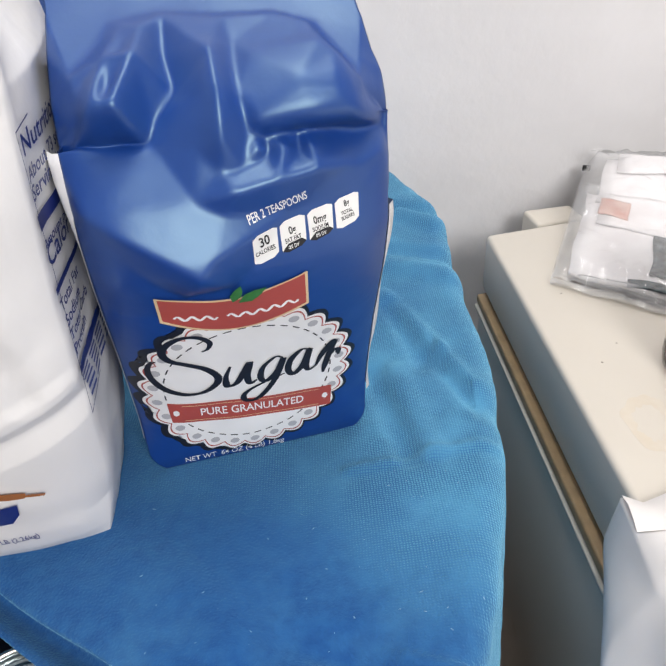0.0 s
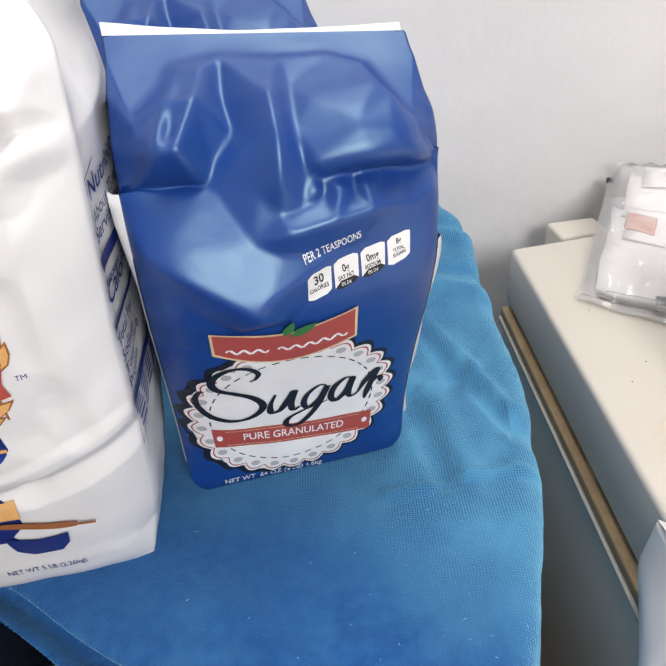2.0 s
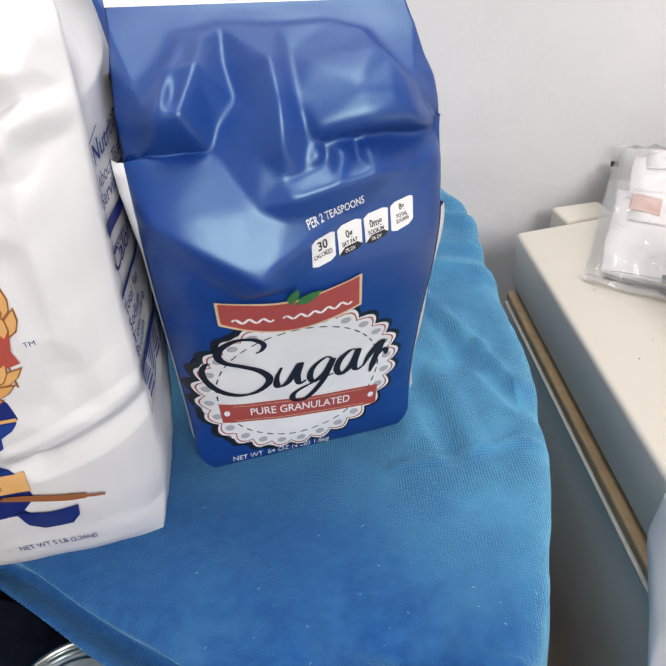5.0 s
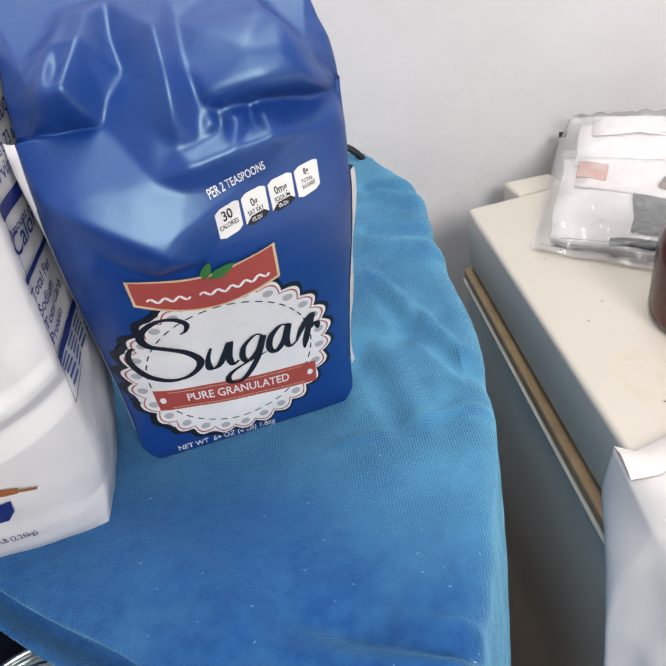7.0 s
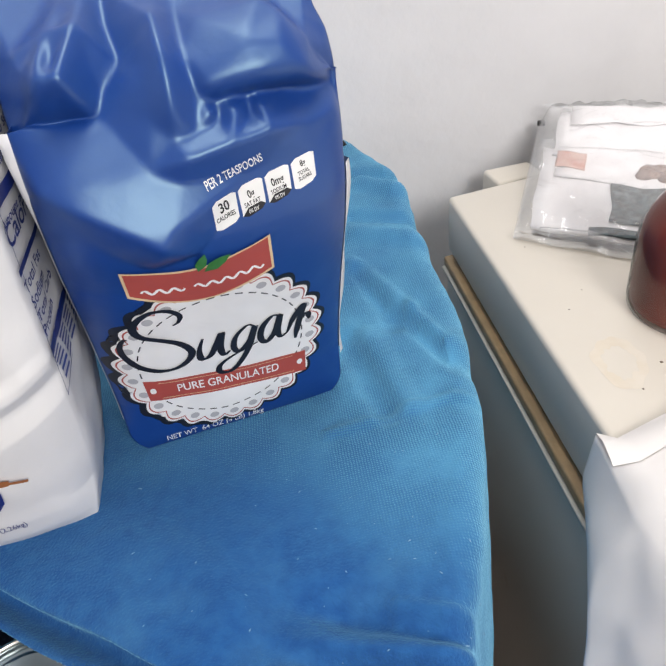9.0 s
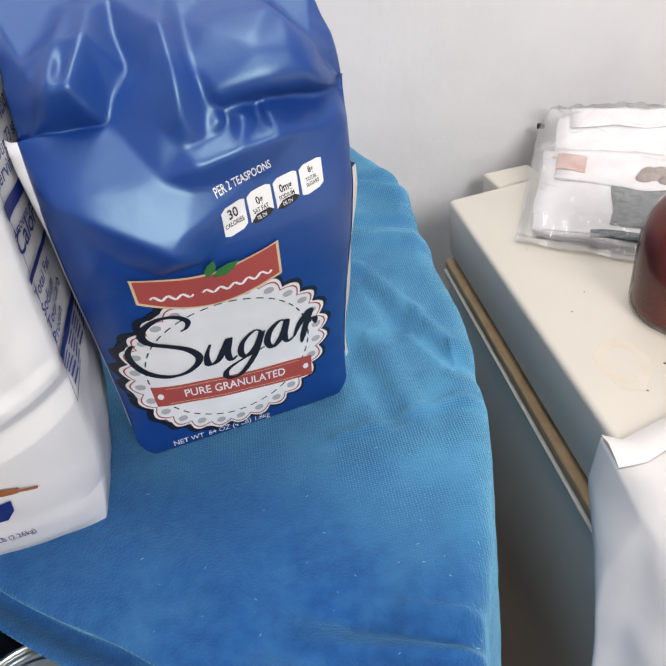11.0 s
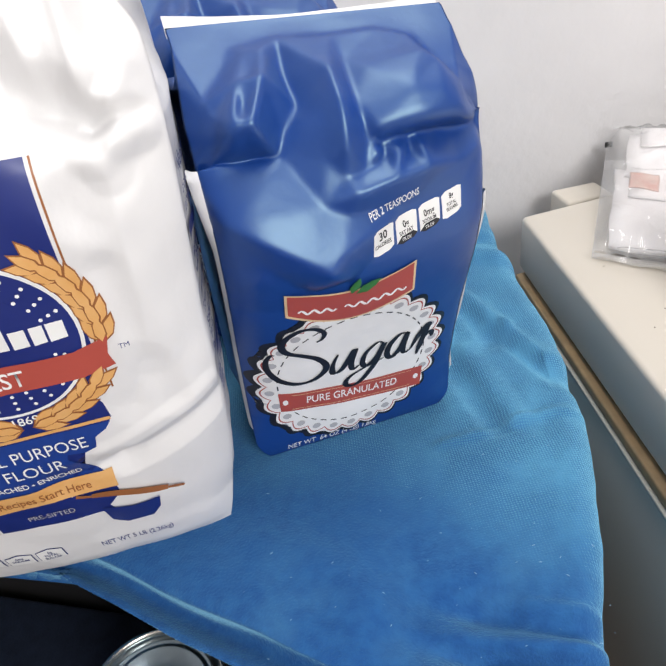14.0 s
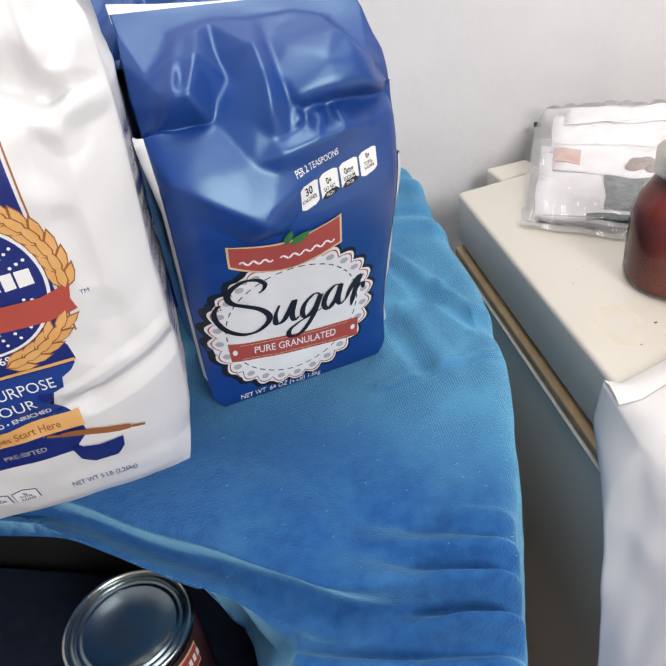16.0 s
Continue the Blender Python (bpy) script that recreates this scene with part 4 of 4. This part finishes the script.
    for y in (0.1225,):
        printed("rule", outline_mesh([[(-0.037, y - 0.0010), (0.0332, y - 0.0010), (0.0330, y + 0.0008), (-0.037, y + 0.0008)]]), flour_front, lay * 3, M_PRINT_WHEAT, label)
    printed("field", outline_mesh([[(-0.037, 0.084), (0.0208, 0.0840), (0.0140, 0.0950), (0.0088, 0.1025), (0.0098, 0.1058), (0.0170, 0.1045), (0.0225, 0.1065), (0.0240, 0.1130), (0.0295, 0.1165), (0.0325, 0.1205), (-0.037, 0.1205)]]), flour_front, lay * 2, M_PRINT_BLUE, label, "mid-blue field")
    words("1869", (0.0015, 0.1300), 0.0058, flour_front, lay * 4, M_PRINT_WHITE, label, wide=1.0, align="CENTER", bold=0.01)
    words("ALL PURPOSE", (-0.0035, 0.1085), 0.0100, flour_front, lay * 4, M_PRINT_WHITE, label, wide=0.78, align="CENTER")
    words("FLOUR", (-0.0060, 0.0975), 0.0100, flour_front, lay * 4, M_PRINT_WHITE, label, wide=0.85, align="CENTER")
    words("BLEACHED \u2022 ENRICHED", (-0.010, 0.0900), 0.0052, flour_front, lay * 4, M_PRINT_WHITE, label, wide=0.78, align="CENTER", bold=0.015)
    tan = printed("strip", outline_mesh([[(-0.037, 0.0755), (0.0235, 0.0762), (0.0235, 0.0870), (-0.037, 0.0865)]]), flour_front, lay * 6, M_PRINT_WHEAT, label, "wheat-coloured strip")
    words("Recipes Start Here", (-0.0085, 0.0790), 0.0066, flour_front, lay * 7.5, M_PRINT_BROWN, tan, wide=0.82, align="CENTER", bold=0.008)
    words("PRE-SIFTED", (-0.0110, 0.0635), 0.0052, flour_front, lay * 4, M_PRINT_GREY, label, wide=0.85, align="CENTER")
    words("NET WT 5 LB (2.26kg)", (0.0002, 0.0225), 0.0064, flour_front, lay, M_PRINT_NAVY, bag, wide=0.62, bold=0.006)
    words("TM", (0.0465, 0.1560), 0.0032, flour_front, lay, M_PRINT_NAVY, bag)
    # mixing bowl and rolling pin of the picture
    printed("bowl", outline_mesh([[(0.0110, 0.0600), (0.0250, 0.0570), (0.0385, 0.0585), (0.0370, 0.0500), (0.0320, 0.0430), (0.0190, 0.0425), (0.0130, 0.0480)]]), flour_front, lay * 6, M_PRINT_NAVY, bag, "navy mixing bowl picture")
    pin = printed("rolling_pin", stroke([(0.0100, 0.0728), (0.022, 0.0705), (0.034, 0.0672), (0.0440, 0.0640)], 0.0062, 5, 0.75), flour_front, lay * 7.5, M_PRINT_BROWN, bag, "brown rolling pin picture")
    printed("pin_handle", stroke([(0.0035, 0.0755), (0.0100, 0.0728)], 0.0024, 3, 0.9), flour_front, lay * 8.5, M_PRINT_BROWN, pin)
    printed("pin_handle", stroke([(0.0440, 0.0640), (0.0515, 0.0612)], 0.0024, 3, 0.9), flour_front, lay * 8.5, M_PRINT_BROWN, pin)
    for k in range(4):
        x = -0.0770 + 0.0152 * k
        flag = printed("flag", outline_mesh([[(x, 0.0220), (x + 0.0136, 0.0220), (x + 0.0136, 0.0315), (x + 0.0068, 0.0337), (x, 0.0315)]]), flour_front, lay, M_PRINT_NAVY, bag, "outlined nutrition flag")
        printed("flag_face", outline_mesh([[(x + 0.0005, 0.0225), (x + 0.0131, 0.0225), (x + 0.0131, 0.0312), (x + 0.0068, 0.0331), (x + 0.0005, 0.0312)]]), flour_front, lay * 2, M_PRINT_WHITE, flag)
        words(("110\nCALORIES", "0g\nSAT FAT", "0mg\nSODIUM", "0g\nTOTAL\nSUGARS")[k], (x + 0.0068, 0.0290), 0.0030, flour_front, lay * 3, M_PRINT_NAVY, flag, wide=0.75, align="CENTER", bold=0.015)
    # nutrition panel on the side
    panel = printed("facts_panel", ring_mesh([(0.006, 0.106), (0.082, 0.106), (0.082, 0.236), (0.006, 0.236)], [(0.0065, 0.1066), (0.0815, 0.1066), (0.0815, 0.2354), (0.0065, 0.2354)]), flour_side, lay, M_PRINT_NAVY, bag, "navy-outlined nutrition facts panel")
    y = 0.2245
    for text, size in (("Nutrition Facts", 0.0125), ("About 73 servings", 0.0080), ("Serving size", 0.0085), ("|", 0.004), ("Amount per serving", 0.0060), ("Calories", 0.0125), ("-", 0.001), ("Total Fat", 0.0072), ("Sodium", 0.0072), ("Total Carb", 0.0072), ("Protein", 0.0072), ("|", 0.0028)):
        if text in "|-":
            printed("bar", outline_mesh([[(0.009, y - size), (0.079, y - size), (0.079, y + 0.002), (0.009, y + 0.002)]]), flour_side, lay, M_PRINT_NAVY, panel)
            y -= size + 0.0085
        else:
            words(text, (0.0095, y), size, flour_side, lay, M_PRINT_NAVY, panel, wide=0.92, bold=0.012)
            y -= max(0.0072, size * 0.82)
    for k in range(7):
        yy = 0.1325 - 0.0036 * k
        for j in range(6):
            x = 0.010 + 0.0115 * j
            printed("print_bar", outline_mesh([[(x, yy), (x + 0.009, yy), (x + 0.009, yy + 0.0016), (x, yy + 0.0016)]], 0.02), flour_side, lay, M_PRINT_BLUE, panel)
    return bag


flour_bag(pose(-0.165, 0.2922, 0.7435, 0, 0, 18.1))


# ---- tin can ----
def tin_can(m):
    can = thing("tin_can", m, "unopened tin can with a dark label on the cloth", "can")
    r = 0.0420
    part("body", lathe([(0.0, 0.0), (r - 0.002, 0.0), (r, 0.0015), (r, 0.004), (r - 0.0015, 0.006), (r - 0.0015, 0.094), (r, 0.096), (r + 0.0004, 0.0975), (r + 0.0004, 0.0995), (r - 0.0005, 0.1005),
                        (r - 0.0025, 0.1005), (r - 0.0033, 0.0990), (r - 0.0034, 0.0970)], 96), M_TIN, can)
    part("can_lid", lathe([(r - 0.0034, 0.0970), (r - 0.0062, 0.0962), (r - 0.0070, 0.0972), (r - 0.0080, 0.0974), (r - 0.0088, 0.0962), (r - 0.0105, 0.0958),
                           (r - 0.0113, 0.0968), (r - 0.0122, 0.0968), (r - 0.0130, 0.0955), (0.010, 0.0952), (0.0, 0.0952)], 96), M_LID, can, "blue-grey ribbed can lid")
    part("label", lathe([(r - 0.0012, 0.007), (r - 0.0009, 0.0075), (r - 0.0009, 0.0915), (r - 0.0012, 0.092)], 96), M_CAN_LABEL, can, "dark paper label with a red patch")
    bm = grid([[((r - 0.0005) * math.cos(radians(a)), (r - 0.0005) * math.sin(radians(a)), z) for a in range(-38, -5, 3)] for z in (0.066, 0.088)])
    patch = part("label_patch", bm, M_PRINT_CREAM, can, "red patch with a cream border")
    bm = grid([[((r - 0.0002) * math.cos(radians(a)), (r - 0.0002) * math.sin(radians(a)), z) for a in range(-36, -7, 3)] for z in (0.068, 0.086)])
    part("patch_field", bm, M_PRINT_RED, patch)
    for a in (-30, -24, -18, -12):
        bm = grid([[((r + 0.0001) * math.cos(radians(a + d)), (r + 0.0001) * math.sin(radians(a + d)), z) for d in (0, 2, 4)] for z in (0.074, 0.081)])
        part("name_bar", bm, M_PRINT_WHITE, patch)


tin_can(pose(-0.1540, 0.2580, 0.5548))


# ---- jar ----
def sauce_jar(m):
    jar = thing("glass_jar", m, "glass jar of red-brown sauce with a metal lid on the chest", "jar")
    r = 0.0465
    shape = [(0.0, 0.0), (r - 0.006, 0.0), (r - 0.001, 0.003), (r, 0.009), (r, 0.050), (r - 0.001, 0.062), (r - 0.006, 0.075), (r - 0.013, 0.086), (r - 0.0155, 0.092), (r - 0.0155, 0.104), (r - 0.018, 0.105)]
    glass = part("glass", lathe(shape, 80), M_GLASS, jar)
    glass.visible_shadow = False
    part("sauce", lathe([(0.0, 0.003)] + [(max(0.001, q - 0.0022), z + 0.0025) for q, z in shape[1:9]] + [(0.0, 0.0945)], 80), M_SAUCE, jar, "thick red-brown sauce")
    k = r - 0.0125
    part("lid", lathe([(k, 0.094), (k + 0.0008, 0.0945), (k + 0.0008, 0.096), (k, 0.097), (k, 0.109), (k - 0.002, 0.1105), (k - 0.007, 0.1105), (k - 0.008, 0.1098), (0, 0.1098)], 80), M_TIN, jar, "silver screw lid")


sauce_jar(pose(0.2705, 0.4990, 0.725))


# ---- plastic bag with its contents ----
BAG_A, BAG_B, BAG_C, BAG_D = Vector((0.1625, 0.614)), Vector((0.345, 0.518)), Vector((0.425, 0.775)), Vector((0.222, 0.822))


def film_bag():
    bag = thing("zip_bag", pose(0, 0, 0.7255), "clear plastic zip bag stuffed with papers on the chest", "plastic bag")
    def at(u, v, h):
        p = BAG_A.lerp(BAG_B, u).lerp(BAG_D.lerp(BAG_C, u), v)
        return p.x, p.y, h
    def height(u, v, fine=1.0):
        edge = max(0, min(1, 18 * u, 14 * (1 - u))) * max(0, min(1, 14 * v, 12 * (1 - v)))
        return 0.004 + 0.036 * v * min(1, 10 * u + 0.5) + edge * (0.012 + 0.006 * fine * noise.noise((u * 6, v * 6, 4))) + fine * (0.0055 * abs(noise.noise((u * 14, v * 11, 9))) + 0.0020 * noise.noise((u * 40, v * 30, 3)))
    film = part("film", grid([[at(u / 90, v / 90, height(u / 90, v / 90) + 0.002) for u in range(91)] for v in range(91)]), M_FILM, bag)
    film.visible_shadow = False
    part("under_film", grid([[at(u / 10, v / 10, 0.0004 + 0.030 * max(0, v / 10 - 0.8)) for u in range(11)] for v in range(11)]), M_FILM, bag)
    part("front_seam", grid([[at(u / 30, -0.012 + 0.02 * k / 3, 0.003 + 0.002 * math.sin(u * 0.9) * (1 - k / 3) + 0.001 * k) for u in range(31)] for k in range(4)]), M_FILM, bag)
    for a, b, v0, rise in ((0.10, 0.55, 0.050, 0.0075),):
        rows = []
        for u in range(41):
            x, y, z = at(a + (b - a) * u / 40, v0 + 0.006 * noise.noise((u * 0.12, v0 * 9, 1)), rise + 0.001 * noise.noise((u * 0.2, v0, 3)))
            r = 0.0062 * math.sin(math.pi * (u + 1) / 42) ** 0.4
            rows.append([(x - 0.3 * r * math.cos(0.1 + 0.15 * k), y - r * math.cos(0.1 + 0.15 * k), z + r * math.sin(0.1 + 0.15 * k)) for k in range(10)])
        part("film_fold", grid(rows), M_FILM, bag)
    def sheet(name, u0, u1, v0, v1, dz, mat, label, thick=0.0015, wob=0.002, tilt=0.0):
        rows = []
        for v in range(13):
            row = []
            for u in range(13):
                uu, vv = u0 + (u1 - u0) * u / 12, v0 + (v1 - v0) * v / 12 + tilt * (u / 12 - 0.5)
                uu, vv = uu + 0.012 * noise.noise((vv * 7, dz * 900, 1)), vv + 0.012 * noise.noise((uu * 7, dz * 700, 5))
                row.append(at(uu, vv, max(0.0012, 0.016 + 0.036 * vv * min(1, 10 * uu + 0.5) - dz + 0.003 * noise.noise((uu * 3, vv * 3, 4)) + wob * noise.noise((uu * 9, vv * 9, dz * 300)))))
            rows.append(row)
        ob = part(name, grid(rows), mat, bag, label)
        mod = ob.modifiers.new("thickness", "SOLIDIFY")
        mod.thickness, mod.offset = thick, -1
        return ob
    sheet("paper", 0.06, 0.97, 0.05, 0.62, 0.008, M_NOTE, "folded white paper", 0.004)
    sheet("paper", 0.10, 0.98, 0.58, 0.93, 0.006, M_NOTE, "folded white paper", 0.003, tilt=0.05)
    sheet("paper", 0.12, 0.96, 0.36, 0.60, 0.005, M_NOTE, "folded white paper", 0.002, tilt=-0.04)
    sheet("paper_flap", 0.16, 0.98, 0.80, 0.95, 0.003, M_NOTE, "white paper flap", 0.001, tilt=0.02)
    sheet("salmon_wrapper", 0.12, 0.25, 0.43, 0.56, 0.0035, M_PINK, "salmon-pink wrapper", 0.001)
    sheet("dark_pouch", 0.37, 0.62, 0.13, 0.36, 0.0045, M_DARK, "dark green mottled pouch", 0.003)
    sheet("dark_seam", 0.30, 0.98, 0.03, 0.075, 0.004, M_DARK, "dark strip", 0.001)
    for k in range(9):
        u, v = 0.50 + 0.045 * (k % 5) + 0.012 * (k // 5), 0.43 + 0.05 * (k // 5) + 0.012 * math.sin(k * 2.1)
        x, y, z = at(u, v, height(u, v) - 0.0085)
        bm = bmesh.new()
        bmesh.ops.create_icosphere(bm, subdivisions=2, radius=0.0075, matrix=pose(x, y, z) @ Matrix.Diagonal((1.15, 0.9, 0.85, 1)))
        part("nut", bm, M_BEAD, bag, "brown shelled nut")
    # dark folded corner of the zip
    part("zip_strip", grid([[at(0.02 + 0.96 * u / 20, 0.97 + 0.012 * k, 0.0445 + 0.0015 * math.sin(u * 1.7)) for u in range(21)] for k in range(3)]), M_FILM, bag, "clear zip strip")
    bm = box(-0.004, 0.004, -0.0015, 0.0015, -0.003, 0.003, 0.001, m=Matrix.Translation((BAG_D.x + 0.002, BAG_D.y, 0.024)))
    part("zip_end", bm, M_BLACK, bag)


film_bag()


# ---- thin white plastic sack hanging over the chest ----
def white_sack():
    c0, d1, n1 = Vector((0.1147, 0.708, 0)), Vector((0.186, -0.982, 0)), Vector((-0.982, -0.186, 0))
    rows = []
    for i in range(181):
        row = []
        for j in range(161):
            a, q = i / 180, j / 160
            # q < 0.5: on the lid, from inside towards the edge; beyond: hanging down the side
            if q < 0.5:
                t = q / 0.5
                along = 0.345 + 0.52 * a - 0.085 * (1 - t) * (1 - a)
                p = c0 + d1 * along + n1 * (-0.24 * (1 - t))
                z = 0.727 + 0.020 * math.sin(math.pi * min(1, a * 5) * 0.5) * (1 - t ** 4)
            else:
                t = (q - 0.5) / 0.5
                start = smooth_line(((0, 0.340), (0.10, 0.340), (0.22, 0.372), (0.45, 0.45), (0.70, 0.54), (1, 0.66)), t)
                along = start + (0.865 - start) * a
                p = c0 + d1 * along + n1 * (0.008 + (0.026 * math.sin(math.pi * min(1, t * 2.2) * 0.5) + 0.085 * t) * min(1, a * 7 + 0.2))
                z = 0.729 - 0.30 * t
            fold = 0.010 * min(1, a * 8 + 0.1)
            k = (0.5 - abs(noise.noise((along * 8, z * 7, q * 3)))) + 0.55 * (0.4 - abs(noise.noise((along * 19, z * 17, q * 7)))) + 0.2 * noise.noise((along * 50, z * 45, q * 12))
            if q < 0.5:
                z += fold * (0.5 + 0.8 * k) + 0.002
                if a < 0.03:
                    z = 0.7262 + 0.03 * a
            else:
                p = p + n1 * max(-0.004, 0.75 * fold * k)
            row.append((p.x, p.y, z))
        rows.append(row)
    sack = thing("plastic_sack", pose(0, 0, 0), "crumpled thin white plastic sack hanging over the chest", "plastic sack")
    sheet = part("sheet", grid(rows), M_SACK, sack)
    mod = sheet.modifiers.new("thickness", "SOLIDIFY")
    mod.thickness = 0.0008
    hem = []
    for j in range(6, 81):
        c, d = Vector(rows[0][j]), Vector(rows[9][j])
        hem.append([c + Vector((0, 0, 0.0018)), c.lerp(d, 0.35) + Vector((0, 0, 0.0045)), c.lerp(d, 0.7) + Vector((0, 0, 0.0030)), c.lerp(d, 0.95) + Vector((0, 0, 0.0010))])
    part("hem", grid(hem), M_SACK, sack, "folded hem")


white_sack()


# ---- black cord end behind the cloth ----
def black_cord():
    data = bpy.data.curves.new("cord", "CURVE")
    data.dimensions, data.bevel_depth, data.bevel_resolution = "3D", 0.0035, 3
    line = data.splines.new("BEZIER")
    pts = ((-0.075, 0.765, 0.70), (-0.025, 0.772, 0.772), (0.002, 0.775, 0.770), (0.027, 0.778, 0.70))
    line.bezier_points.add(len(pts) - 1)
    for b, p in zip(line.bezier_points, pts):
        b.co, b.handle_left_type, b.handle_right_type = p, "AUTO", "AUTO"
    holder = bpy.data.objects.new("cord", data)
    mesh = bpy.data.meshes.new_from_object(holder)
    bpy.data.objects.remove(holder)
    mesh.materials.clear()
    mesh.materials.append(M_BLACK)
    tagged(new("black_cord", mesh), "thick black cord between the cloth and the wall", "cord")


black_cord()


# ---- lint on the cloth ----
def lint():
    rng = random.Random(4)
    bm = bmesh.new()
    for _ in range(70):
        x, y = rng.uniform(-0.09, 0.09), rng.uniform(0.225, 0.37)
        if y > 0.34 and x < 0.04:
            continue
        q = rng.uniform(0.00015, 0.00042)
        bmesh.ops.create_icosphere(bm, subdivisions=1, radius=q, matrix=pose(x, y, cloth_z(x, y) + 0.0004, 0, 0, rng.uniform(0, 180)) @ Matrix.Diagonal((rng.uniform(1, 3.5), 0.6, 0.5, 1)))
    tagged(part("lint", bm, M_LINT), "tiny pale lint specks on the blue velvet", "lint", kind="stuff")


lint()
